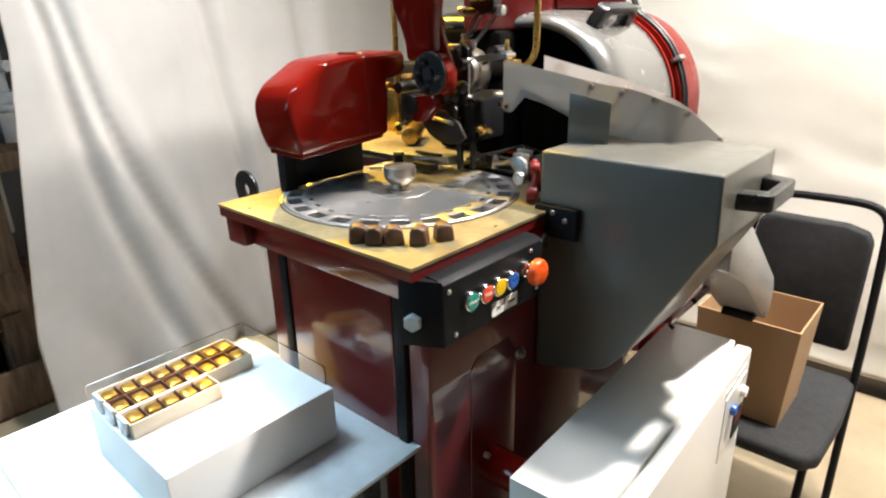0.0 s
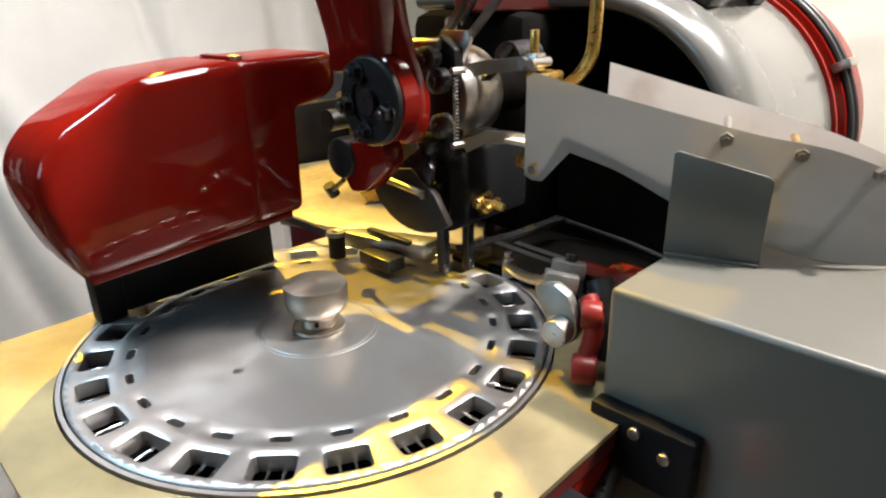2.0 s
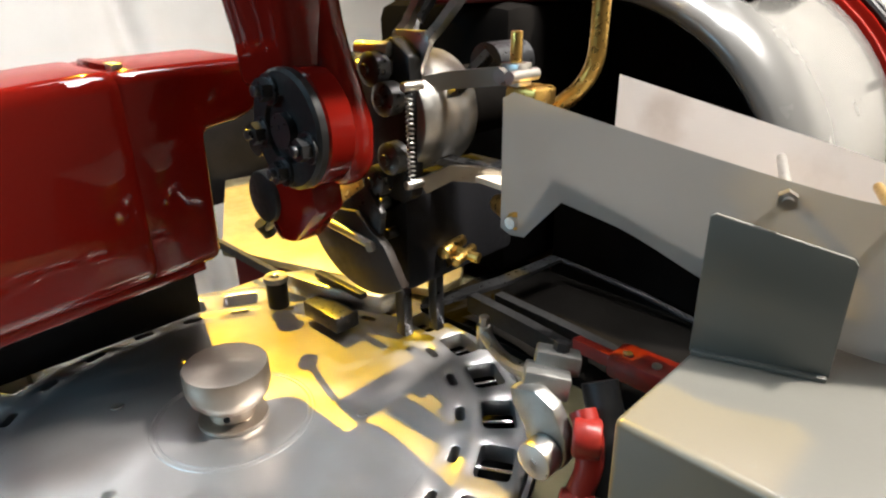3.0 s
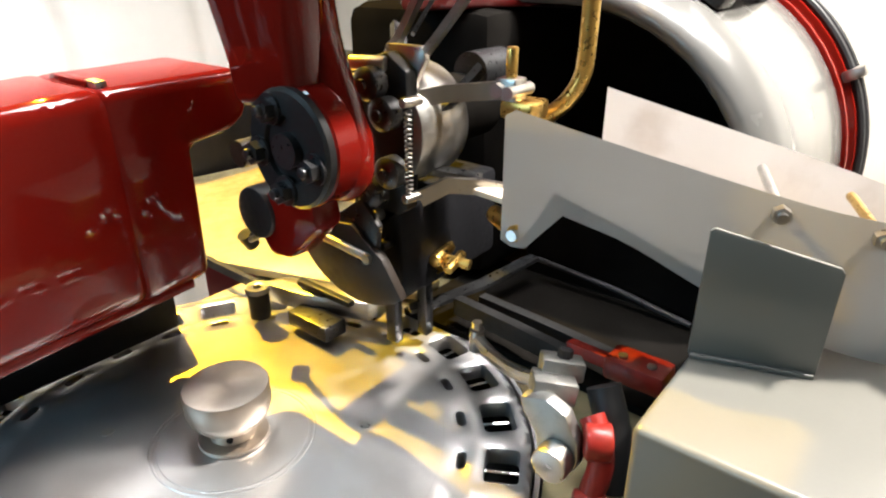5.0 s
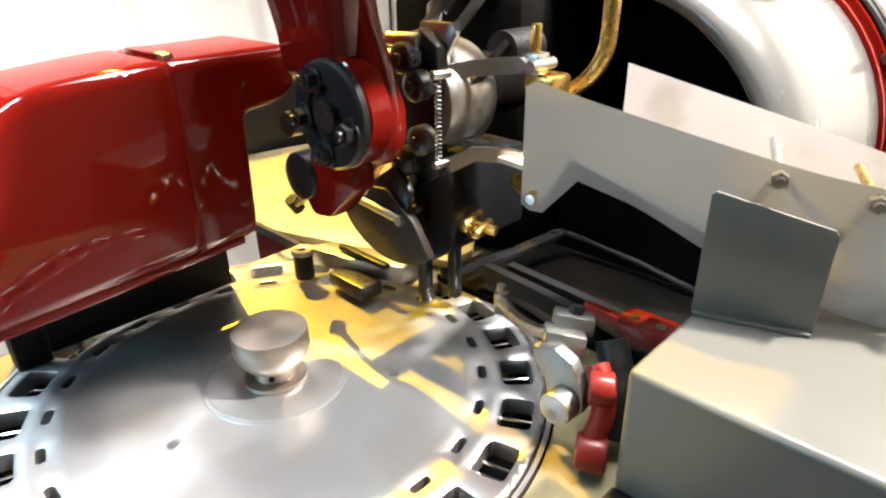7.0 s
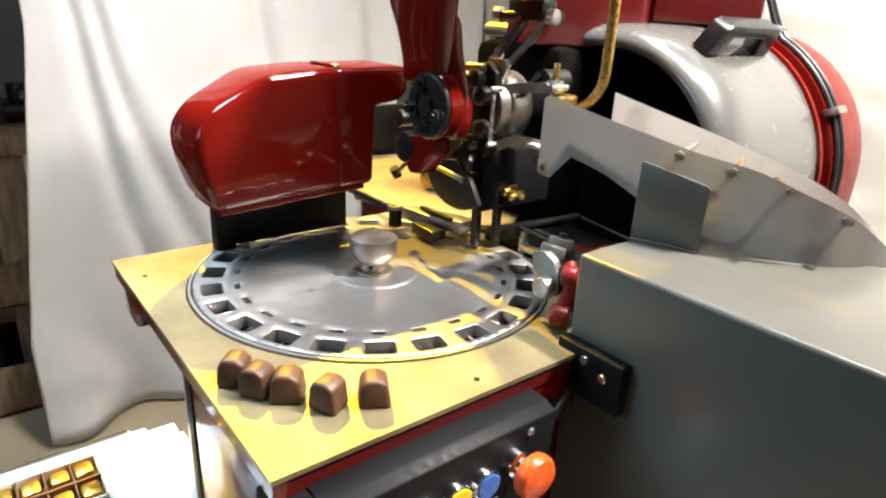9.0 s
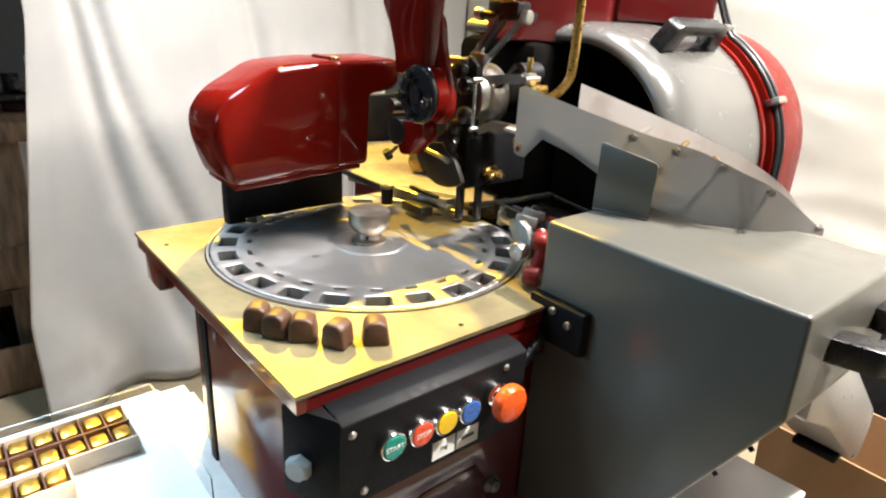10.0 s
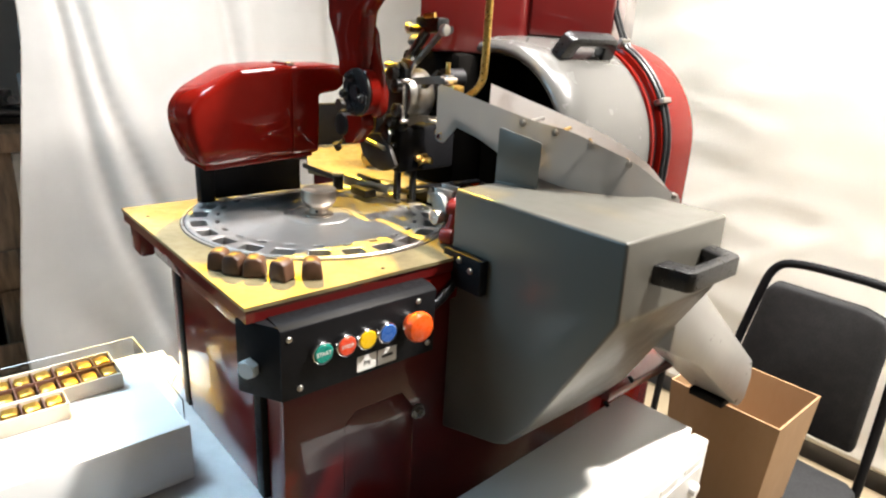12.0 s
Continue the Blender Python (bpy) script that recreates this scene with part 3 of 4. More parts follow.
box(bm, -0.70, -0.672, 1.036, 1.062, 1.404, 1.418, bev=0.003)
box(bm, -0.694, -0.684, 1.040, 1.056, 1.36, 1.404, bev=0.002)
part("brass_jaw", bm, BRASS, gripper, "yellow brass jaw")
low = part("lower_gripper", st([(-0.735, 0.985, 1.347), (-0.72, 1.0, 1.357), (-0.70, 1.015, 1.356), (-0.668, 1.03, 1.352)], 0.012, 0.005), STEEL_CLEAN, machine, "steel lower gripper strap")
part("gripper_pad", pr([(-0.70, 1.005), (-0.665, 1.0), (-0.655, 1.04), (-0.685, 1.05)], "z", 1.353, 1.357), TRAY, low)
upper = part("upper_gripper", pr([(-0.788, 1.395), (-0.752, 1.398), (-0.748, 1.43), (-0.738, 1.447), (-0.742, 1.456), (-0.776, 1.456), (-0.783, 1.44)], "y", 0.998, 1.003, bev=0.0008), STEEL_CLEAN, machine, "steel upper gripper bracket")
for xa, xb in ((-0.744, -0.716), (-0.778, -0.764)):
    part("jaw_strap", st([(xa, 1.003, 1.450), (xa + 0.004, 1.010, 1.458), (xb, 1.035, 1.502), (xb + 0.004, 1.045, 1.512)], 0.016, 0.005, up=(0.4, -0.8, 0.1)), STEEL, upper)
part("jaw_plate", st([(-0.762, 1.012, 1.462), (-0.748, 1.036, 1.502)], 0.030, 0.003, up=(0.6, -0.7, 0.1)), STEEL_DARK, upper)
bm = B()
box(bm, -0.786, -0.722, 1.034, 1.062, 1.506, 1.530, bev=0.004)
cyl(bm, (-0.804, 1.034, 1.508), (-0.700, 1.046, 1.510), 0.007, n=18)
part("jaw_block", bm, STEEL_DARK, upper)
for x in (-0.802, -0.704):
    part("jaw_roller", cy((x - 0.006, 1.034, 1.509), (x + 0.006, 1.036, 1.509), 0.010, n=22, bev=0.002), STEEL, upper)
part("jaw_pin", cy((-0.752, 1.028, 1.531), (-0.730, 1.034, 1.533), 0.0045), BRASS, upper)
bm = B()
for z in (1.431, 1.444):
    cyl(bm, (-0.788, 0.972, z), (-0.762, 0.982, z), 0.0055, n=16, bev=0.001)
part("spring_barrel", bm, STEEL, upper, "small steel spring barrels")
part("rotor_cap", cy((RX + 0.012, 1.095, RZ + 0.03), (RX + 0.012, 1.14, RZ + 0.03), 0.018), STEEL_DARK, rotor)
for k in range(5):
    a = radians(72 * k + 20)
    part("jaw_arm", st([(RX + 0.043 * math.cos(a), 1.02, RZ + 0.043 * math.sin(a)), (RX + 0.075 * math.cos(a + 0.3), 1.045, RZ + 0.075 * math.sin(a + 0.3))], 0.012, 0.006, up=(0, 1, 0)), STEEL_DARK, rotor)

# folder below the rotor
tri_link = part("triangle_link", pr([(-0.817, 1.316), (-0.775, 1.345), (-0.758, 1.325), (-0.764, 1.296), (-0.775, 1.296)], "y", 0.962, 0.968, bev=0.001), STEEL_DARK, machine)
part("link_rod", cy((-0.837, 0.955, 1.307), (-0.764, 0.958, 1.298), 0.0038, n=12), STEEL, machine)
part("rod_end", cy((-0.766, 0.954, 1.298), (-0.766, 0.968, 1.298), 0.0045, n=16), STEEL, machine)
bm = B()
prism(bm, [(-0.852, 1.312)] + [(-0.782 + 0.070 * math.cos(radians(180 + 9 * k)), 1.312 + 0.058 * math.sin(radians(180 + 9 * k))) for k in range(1, 16)] + [(-0.752, 1.30), (-0.785, 1.322)], "y", 0.958, 0.966, bev=0.001)
part("folder_plate", bm, OILED, machine, "dark curved folder plate")
part("gearbox", bx(-0.985, -0.79, 1.15, 1.34, 1.19, 1.47, bev=0.02), OIL_SHADE, machine, "dark gearbox casting")
part("head_block", bx(-0.81, -0.755, 0.985, 1.12, 1.25, 1.335, bev=0.006), BLACK, machine)
bm = B()
for i, (dx, dz, r) in enumerate(((0, 0, 0.006), (0.014, -0.004, 0.0045), (-0.012, 0.012, 0.004), (-0.016, -0.006, 0.004))):
    cyl(bm, (-0.757 + dx, 1.05, 1.278 + dz), (-0.75 + dx, 1.02, 1.276 + dz), r, n=12, bev=0.0008)
cyl(bm, (-0.762, 1.032, 1.275), (-0.727, 1.04, 1.272), 0.0045, n=12)
strap(bm, [(-0.785, 1.035, 1.296), (-0.765, 1.032, 1.282), (-0.75, 1.03, 1.262)], 0.01, 0.003)
part("brass_fitting", bm, BRASS, machine, "small brass adjusting fitting")
for x, z, r, m_ in ((-0.796, 1.318, 0.007, STEEL_DARK), (-0.776, 1.325, 0.005, STEEL), (-0.79, 1.29, 0.006, STEEL_DARK), (-0.768, 1.302, 0.0045, STEEL_DARK), (-0.80, 1.265, 0.005, BRASS)):
    part("head_screw", cy((x, 0.985, z), (x, 0.974, z), r, n=6 if r > 0.005 else 14, bev=0.0008), m_, machine)
for x, y, z0, z1, w in ((-0.786, 1.005, 1.190, 1.258, 0.012), (-0.772, 1.032, 1.190, 1.268, 0.011)):
    part("plunger", bx(x - w / 2, x + w / 2, y - 0.005, y + 0.005, z0, z1, bev=0.0012), STEEL_DARK, machine, "flat steel plunger")
part("cross_bar", st([(-0.79, 1.03, 1.21), (-0.778, 1.045, 1.212), (-0.76, 1.11, 1.214), (-0.75, 1.19, 1.216)], 0.004, 0.014), STEEL_DARK, machine)
part("rail", st([(-0.765, 1.072, 1.205), (-0.70, 1.066, 1.205), (-0.625, 1.05, 1.21)], 0.018, 0.010), BLACKENED, machine, "black guide rail")
part("rail", st([(-0.755, 1.10, 1.20), (-0.68, 1.095, 1.20), (-0.60, 1.08, 1.205)], 0.014, 0.010), BLACKENED, machine, "black guide rail")

# bright plate behind the turntable and the guide with its roller
part("bed_plate", pr([(-1.37, 1.13), (-1.10, 0.985), (-0.93, 1.043), (-0.83, 1.085), (-0.83, 1.125), (-1.0, 1.35), (-1.33, 1.35)], "z", 1.18, 1.19, bev=0.002), PLATE, machine, "steel bed plate")
part("bed_skirt", pr([(-1.33, 1.125), (-1.10, 1.0), (-0.94, 1.052), (-0.94, 1.12), (-1.0, 1.164), (-1.30, 1.164)], "z", 1.04, 1.1795, bev=0.003), RED_DARK, machine)
part("bed_bracket", bx(-1.30, -1.02, 1.165, 1.33, 0.9, 1.1795, bev=0.004), RED_DARK, machine)
part("bed_cheek", bx(-1.395, -1.372, 1.10, 1.338, 1.15, 1.30, bev=0.004), BLACKENED, machine, "dark bed cheek")
part("bed_edge", st([(-1.12, 0.985, 1.196), (-0.955, 0.985, 1.196)], 0.010, 0.006), STEEL_DARK, machine)
part("rear_frame", bx(-1.50, -1.08, 1.34, 1.42, 1.10, 1.37, bev=0.01), BLACKENED, machine, "dark rear frame")
for x, z in ((-1.40, 1.30), (-1.28, 1.33), (-1.20, 1.28)):
    part("film_guide", cy((x, 1.335, z), (x + 0.10, 1.30, z + 0.01), 0.010, n=14, bev=0.002), BRASS, machine, "brass film guide rod")
part("film_bracket", pr([(-1.26, 1.19), (-1.23, 1.19), (-1.21, 1.30), (-1.25, 1.31)], "y", 1.24, 1.255, bev=0.002), BRASS, machine)
part("bed_roll", cy((-1.05, 1.12, 1.215), (-1.12, 1.22, 1.215), 0.022, n=20, bev=0.002), BRASS, machine, "brass film roller")
guide = part("guide_block", pr([(-0.945, 0.972), (-0.885, 0.985), (-0.825, 1.01), (-0.825, 1.045), (-0.93, 1.0)], "z", 1.192, 1.212, bev=0.002), STEEL, machine, "dark steel guide block")
part("guide_roller", la([(0.0, 0.008), (0.0105, 0.008), (0.0105, -0.020), (0.0, -0.020)], Matrix.Translation((-0.926, 0.958, 1.206)), 28), BLACKENED, guide, "black guide roller")
part("roller_cap", la([(0.004, 0.0085), (0.004, 0.0125), (0.0055, 0.0135), (0.0115, 0.0135), (0.0125, 0.012), (0.0125, 0.0085), (0.004, 0.0085)], Matrix.Translation((-0.926, 0.958, 1.206)), 28), STEEL_CLEAN, guide, "bright steel washer cap")
part("guide_body", bx(-0.893, -0.838, 0.966, 0.992, 1.184, 1.200, bev=0.0015), STEEL_DARK, guide)
part("guide_strip", bx(-0.905, -0.83, 0.99, 0.998, 1.214, 1.220, bev=0.001), BLACKENED, guide)

# bell crank with red casting
crank = part("bell_crank", pr([(-0.582 + 0.0155 * math.cos(radians(a)), 1.218 + 0.0155 * math.sin(radians(a))) for a in range(190, 361, 17)] + [(-0.568, 1.232), (-0.578, 1.250), (-0.592, 1.256), (-0.612, 1.250), (-0.610, 1.240), (-0.599, 1.226)], "y", 0.940, 0.951, bev=0.002), SATIN, machine, "silver bell crank lever")
part("pivot_bolt", cy((-0.580, 0.925, 1.218), (-0.580, 0.94, 1.218), 0.0125, n=28, bev=0.002), STEEL_CLEAN, crank, "domed steel pivot bolt")
bm = B()
MC = Matrix.Translation((-0.598, 0.966, 1.249)) @ Euler((radians(-12), radians(8), radians(35))).to_matrix().to_4x4()
box(bm, -0.018, 0.012, -0.012, 0.012, -0.009, 0.007, m=MC, bev=0.002)
box(bm, -0.012, 0.018, 0.004, 0.024, 0.002, 0.016, m=MC, bev=0.002)
part("crank_clamp", bm, SATIN, crank)
part("clamp_screw", cy(MC @ Vector((0.004, 0.014, 0.014)), MC @ Vector((0.004, 0.014, 0.022)), 0.0055, n=6), STEEL_DARK, crank)
bm = B()
tube(bm, [(-0.60, 0.965, 1.252), (-0.63, 0.975, 1.236), (-0.67, 1.0, 1.22), (-0.705, 1.024, 1.213)], 0.0055, n=10, smooth=2)
cyl(bm, (-0.708, 1.026, 1.200), (-0.708, 1.026, 1.222), 0.0065, n=16, bev=0.001)
cyl(bm, (-0.708, 1.026, 1.221), (-0.708, 1.026, 1.229), 0.0045, n=6)
part("crank_finger", bm, STEEL_CLEAN, crank)
bm = B()
tube(bm, [(-0.567, 0.956, 1.246), (-0.557, 0.950, 1.236), (-0.552, 0.945, 1.218), (-0.555, 0.938, 1.2), (-0.55, 0.934, 1.184)], 0.0085, n=12, smooth=2)
cyl(bm, (-0.565, 0.943, 1.236), (-0.55, 0.952, 1.236), 0.0125, n=20, bev=0.003)
cyl(bm, (-0.562, 0.928, 1.192), (-0.543, 0.938, 1.192), 0.0135, n=20, bev=0.003)
part("red_casting", bm, RED_BRIGHT, machine, "bright red cast lever")
part("black_lever", tb([(-0.572, 0.982, 1.252), (-0.556, 0.972, 1.225), (-0.55, 0.962, 1.19)], 0.012, n=12, smooth=2), BLACKENED, machine)
bm = B()
box(bm, -0.592, -0.545, 1.022, 1.050, 1.226, 1.245, bev=0.005)
strap(bm, [(-0.590, 1.035, 1.234), (-0.628, 1.042, 1.230)], 0.010, 0.008)
part("red_block", bm, RED_BRIGHT, machine, "bright red cast block")
for x in (-0.580, -0.558):
    part("block_screw", cy((x, 1.032, 1.244), (x, 1.032, 1.2465), 0.0035, n=12), STEEL_CLEAN, machine)

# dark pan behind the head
part("pan", bx(-0.825, -0.43, 1.06, 1.22, 1.1765, 1.184), OIL_SHADE, machine, "black oily pan")
part("pan_wall", bx(-0.774, -0.43, 1.215, 1.225, 1.184, 1.31), OIL_SHADE, machine)
part("pan_edge", tb([(-0.75, 1.20, 1.21), (-0.66, 1.205, 1.20), (-0.58, 1.20, 1.19)], 0.003), STEEL_DARK, machine)

# drum cowl, coloured black inside for its shaded depth, with flanges and cables
DX, DZ = -0.742, 1.283


def arch(r, left=-1.02, foot=1.0, n=14):
    """The cowl's section: upright side, quarter round, flat top; (x, z) pairs."""
    pts = [(DX + r, foot), (DX + r, DZ - 0.08)] + [(DX + r * math.cos(math.pi / 2 * k / n), DZ + r * math.sin(math.pi / 2 * k / n)) for k in range(n + 1)]
    return pts + [(DX - 0.12, DZ + r), (left, DZ + r)]


def arch_shell(rows):
    """Sections of radius r at depth y, joined one after the other."""
    bm = B()
    R = [[bm.verts.new((x, y, z)) for x, z in arch(r)] for r, y in rows]
    for a, b in zip(R, R[1:]):
        for k in range(len(a) - 1):
            bm.faces.new((a[k], a[k + 1], b[k + 1], b[k]))
    return bm


cowl = part("cowl", arch_shell([(0.188, 1.43), (0.188, 1.213), (0.190, 1.203), (0.196, 1.198), (0.205, 1.201), (0.214, 1.213), (0.2205, 1.232), (0.2235, 1.262), (0.2245, 1.31), (0.2245, 1.444)]), COWL, machine, "pale grey enamelled drum cowl", smooth=60)
part("cowl_lining", arch_shell([(0.187, 1.43), (0.187, 1.215), (0.1855, 1.215), (0.1855, 1.43)]), OIL_SHADE, machine)
part("cowl_core", pr(arch(0.187) + [(-1.02, 1.0)], "y", 1.39, 1.42), OIL_SHADE, machine, "drum interior closed off in black for its shade")
for y, r in ((1.445, 0.230), (1.474, 0.234)):
    part("flange", pr(arch(r) + [(-1.02, 1.0)], "y", y, y + 0.011, bev=0.002), RED, machine, "glossy red flange", smooth=40)
# black filler stands in for the shade between the two flanges
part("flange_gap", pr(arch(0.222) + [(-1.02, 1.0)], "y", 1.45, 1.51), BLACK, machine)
part("drum_housing", pr(arch(0.222, -1.15, 0.6) + [(-1.15, 0.6)], "y", 1.500, 1.63, bev=0.010, seg=3), RED, machine, "red enamelled drum housing", smooth=40)
for dr_, dy in ((0.238, 1.482), (0.240, 1.494)):
    bm = B()
    tube(bm, [(-0.655, dy, 1.80), (-0.66, dy - 0.02, 1.66), (-0.67, dy - 0.02, 1.585), (-0.655, dy - 0.01, 1.54)] + [(DX + dr_ * math.cos(radians(a)), dy, DZ + dr_ * math.sin(radians(a))) for a in range(64, -4, -6)] + [(DX + dr_, dy, 1.22), (DX + dr_, dy, 1.10)], 0.0042, n=8, smooth=1)
    part("cable", bm, CABLE, machine, "black cable")
for a in (28, 66):
    p = Vector((DX + 0.240 * math.cos(radians(a)), 1.476, DZ + 0.240 * math.sin(radians(a))))
    bm = bx(-0.012, 0.012, -0.006, 0.026, -0.006, 0.006, m=Matrix.Translation(p) @ Euler((0, radians(-a), 0)).to_matrix().to_4x4(), bev=0.003)
    part("cable_clip", bm, STEEL_CLEAN, machine, "steel cable clip")


def bridge_handle(parent, m, length=0.16, high=0.045):
    """A black moulded bridge handle along local y, standing up along local z."""
    h = length / 2
    pts = [(-h, 0), (-h + 0.035, 0), (-h + 0.044, high - 0.018), (h - 0.044, high - 0.018), (h - 0.035, 0), (h, 0), (h - 0.012, high - 0.006), (h - 0.022, high), (-h + 0.022, high), (-h + 0.012, high - 0.006)]
    bm = B()
    prism(bm, pts, "x", -0.014, 0.014, bev=0.003)
    bmesh.ops.transform(bm, matrix=m, verts=bm.verts[:])
    return part("handle", bm, RUBBER, parent, "black moulded plastic handle")


bridge_handle(cowl, Matrix.Translation((DX + 0.2235 * math.cos(radians(60)), 1.332, DZ + 0.2235 * math.sin(radians(60)))) @ Euler((0, radians(30), 0)).to_matrix().to_4x4(), 0.17, 0.045)
part("upper_cabinet", pr([(-0.845, 1.09), (-0.752, 1.279), (-0.752, 1.31), (-0.95, 1.40), (-0.98, 1.30)], "z", 1.468, 2.1, bev=0.006), RED_DARK, machine, "red upper cabinet")
part("upper_cabinet", pr([(-0.743, 1.297), (-0.66, 1.462), (-0.80, 1.75), (-0.98, 1.75), (-0.98, 1.42)], "z", 1.5085, 2.1, bev=0.006), RED_DARK, machine, "red upper cabinet")
part("upper_back", bx(-0.97, -0.76, 1.32, 1.41, 1.515, 2.08), OIL_SHADE, machine)
part("head_casting", bx(-0.82, -0.63, 0.956, 1.06, 1.58, 1.74, bev=0.02), RED, machine, "dark red head casting")
part("feed_tube", tb([(-0.664, 1.10, 1.75), (-0.664, 1.10, 1.45), (-0.666, 1.10, 1.428), (-0.676, 1.094, 1.408), (-0.692, 1.084, 1.394)], 0.0068, n=14, smooth=3), BRASS, machine, "worn brass feed tube")
part("feed_tube", tb([(-1.19, 1.22, 1.75), (-1.19, 1.22, 1.185)], 0.008, n=14), BRASS, machine, "worn brass feed tube")

# chute of two curved plates with cross pins
fin_line = [(-0.668, 0.996), (-0.60, 1.012), (-0.53, 1.028), (-0.48, 1.044), (-0.43, 1.068), (-0.385, 1.098), (-0.355, 1.135), (-0.336, 1.18), (-0.326, 1.24)]
fin_top = [1.424, 1.408, 1.393, 1.382, 1.372, 1.352, 1.332, 1.302, 1.268]
fin_bot = [1.324, 1.347, 1.318, 1.297, 1.284, 1.281, 1.279, 1.276, 1.262]


def chute_plate(name, line, top, bot, parent, label, thick=0.0025, m=CHUTE):
    bm = B()
    L = [bm.verts.new((x, y, z)) for (x, y), z in zip(line, bot)]
    U = [bm.verts.new((x, y, z)) for (x, y), z in zip(line, top)]
    for i in range(len(line) - 1):
        bm.faces.new((L[i], L[i + 1], U[i + 1], U[i]))
    bmesh.ops.solidify(bm, geom=bm.faces[:], thickness=thick)
    return part(name, bm, m, parent, label, smooth=50)


def smooth_line(vals, k=6):
    """Catmull-Rom through the given tuples."""
    V = [Vector((*v, 0)[:3]) if len(v) < 3 else Vector(v) for v in vals]
    out = []
    for i in range(len(V) - 1):
        p0, p1, p2, p3 = V[max(i - 1, 0)], V[i], V[i + 1], V[min(i + 2, len(V) - 1)]
        for j in range(k):
            t = j / k
            out.append(0.5 * ((2 * p1) + (p2 - p0) * t + (2 * p0 - 5 * p1 + 4 * p2 - p3) * t * t + (3 * p1 - p0 - 3 * p2 + p3) * t ** 3))
    return out + [V[-1]]


fl = smooth_line([(x, y, z) for (x, y), z in zip(fin_line, fin_top)])
fb = smooth_line([(x, y, z) for (x, y), z in zip(fin_line[1:], fin_bot[1:])])
bm = B()
line2, top2, bot2 = [], [], []
for p in fl:
    x = p.x
    if x < -0.642:
        b = 1.324 + (0.004 if x < -0.662 else 0.0)
    elif x < -0.634:
        b = 1.324 + (x + 0.642) / 0.008 * 0.032
    else:
        b = min(fb, key=lambda q: abs(q.x - x) + abs(q.y - p.y) * 0.5).z if x > -0.60 else 1.356 - (x + 0.634) / 0.034 * 0.009
    line2.append((p.x, p.y))
    top2.append(p.z - (0.006 if p == fl[0] else 0))
    bot2.append(b)
chute_front = chute_plate("chute_side", line2, top2, bot2, machine, "pale grey curved chute side plate")
back_line = [(-0.645, 1.10), (-0.58, 1.115), (-0.51, 1.13), (-0.455, 1.15), (-0.405, 1.175), (-0.37, 1.205), (-0.345, 1.24)]
bl = smooth_line([(x, y, z) for (x, y), z in zip(back_line, [1.424, 1.407, 1.389, 1.371, 1.348, 1.318, 1.275])])
chute_plate("chute_side", [(p.x, p.y) for p in bl], [p.z for p in bl], [max(1.262, min(1.35 - 0.4 * (p.x + 0.645), p.z - 0.006)) for p in bl], machine, "inner chute plate, coloured lighter as if lit", m=CHUTE_LIT)
bm = B()
fa = [bm.verts.new((x, y, z)) for x, y, z in ((-0.63, 1.006, 1.372), (-0.53, 1.03, 1.338), (-0.43, 1.07, 1.308), (-0.355, 1.137, 1.287), (-0.33, 1.235, 1.265))]
fc = [bm.verts.new((x, y, z)) for x, y, z in ((-0.645, 1.098, 1.372), (-0.53, 1.124, 1.338), (-0.455, 1.15, 1.308), (-0.37, 1.205, 1.287), (-0.345, 1.24, 1.265))]
for i in range(4):
    bm.faces.new((fa[i], fa[i + 1], fc[i + 1], fc[i]))
bmesh.ops.solidify(bm, geom=bm.faces[:], thickness=0.002)
part("chute_floor", bm, CHUTE, machine)
for i, (x, y, z) in enumerate(((-0.500, 1.033, 1.378), (-0.450, 1.053, 1.369), (-0.402, 1.082, 1.356), (-0.358, 1.124, 1.331), (-0.331, 1.222, 1.276))):
    n_ = Vector((0.35, -0.94, 0)) if i < 2 else Vector((0.62, -0.78, 0)) if i < 4 else Vector((0.97, -0.2, 0))
    p = Vector((x, y, z))
    bm = B()
    cyl(bm, p - n_ * 0.001, p + n_ * 0.006, 0.0055, n=6)
    cyl(bm, p + n_ * 0.004, p + n_ * 0.010, 0.003, n=12)
    bolt = part("chute_bolt", bm, STEEL_CLEAN, chute_front, "steel nut and bolt")
    if i < 4:
        part("cross_pin", cy(p, p - n_ * (0.09 - 0.018 * i), 0.0032, n=12), BRASS if i else STEEL, machine, "brass cross pin")
bm = B()
cyl(bm, (-0.657, 0.992, 1.335), (-0.657, 0.9965, 1.335), 0.0042, n=16)
part("rivet", bm, CHROME, chute_front)
part("stop_pin", cy((-0.655, 1.0, 1.335), (-0.69, 1.02, 1.335), 0.007, n=14), BRASS, machine)

# grey guard with its bracket, handle and discharge spout
G = [(-0.531, 1.278), (-0.217, 1.279), (-0.214, 1.168), (-0.337, 0.945), (-0.376, 0.895), (-0.40, 0.882), (-0.528, 0.845)]
guard = part("guard", pr(G, "y", 0.925, 1.178, bev=0.005, seg=3), GREY, machine, "grey hammer-finish sheet metal guard")
BR = Matrix.Translation((-0.531, 1.012, 1.279)) @ Euler((0, 0, radians(19))).to_matrix().to_4x4()
bm = pr([(0.0, 0.0), (0.074, 0.0), (0.0745, 0.070), (0.072, 0.0735), (0.003, 0.089), (0.0, 0.087)], "y", 0.0, 0.003, bev=0.0008)
bmesh.ops.transform(bm, matrix=BR, verts=bm.verts[:])
part("guard_tab", bm, GREY, guard, "grey upright tab")
bm = bx(0.001, 0.073, -0.0035, 0.005, -0.001, 0.0022, m=BR, bev=0.001)
part("weld", bm, GREY, guard, "weld fillet")
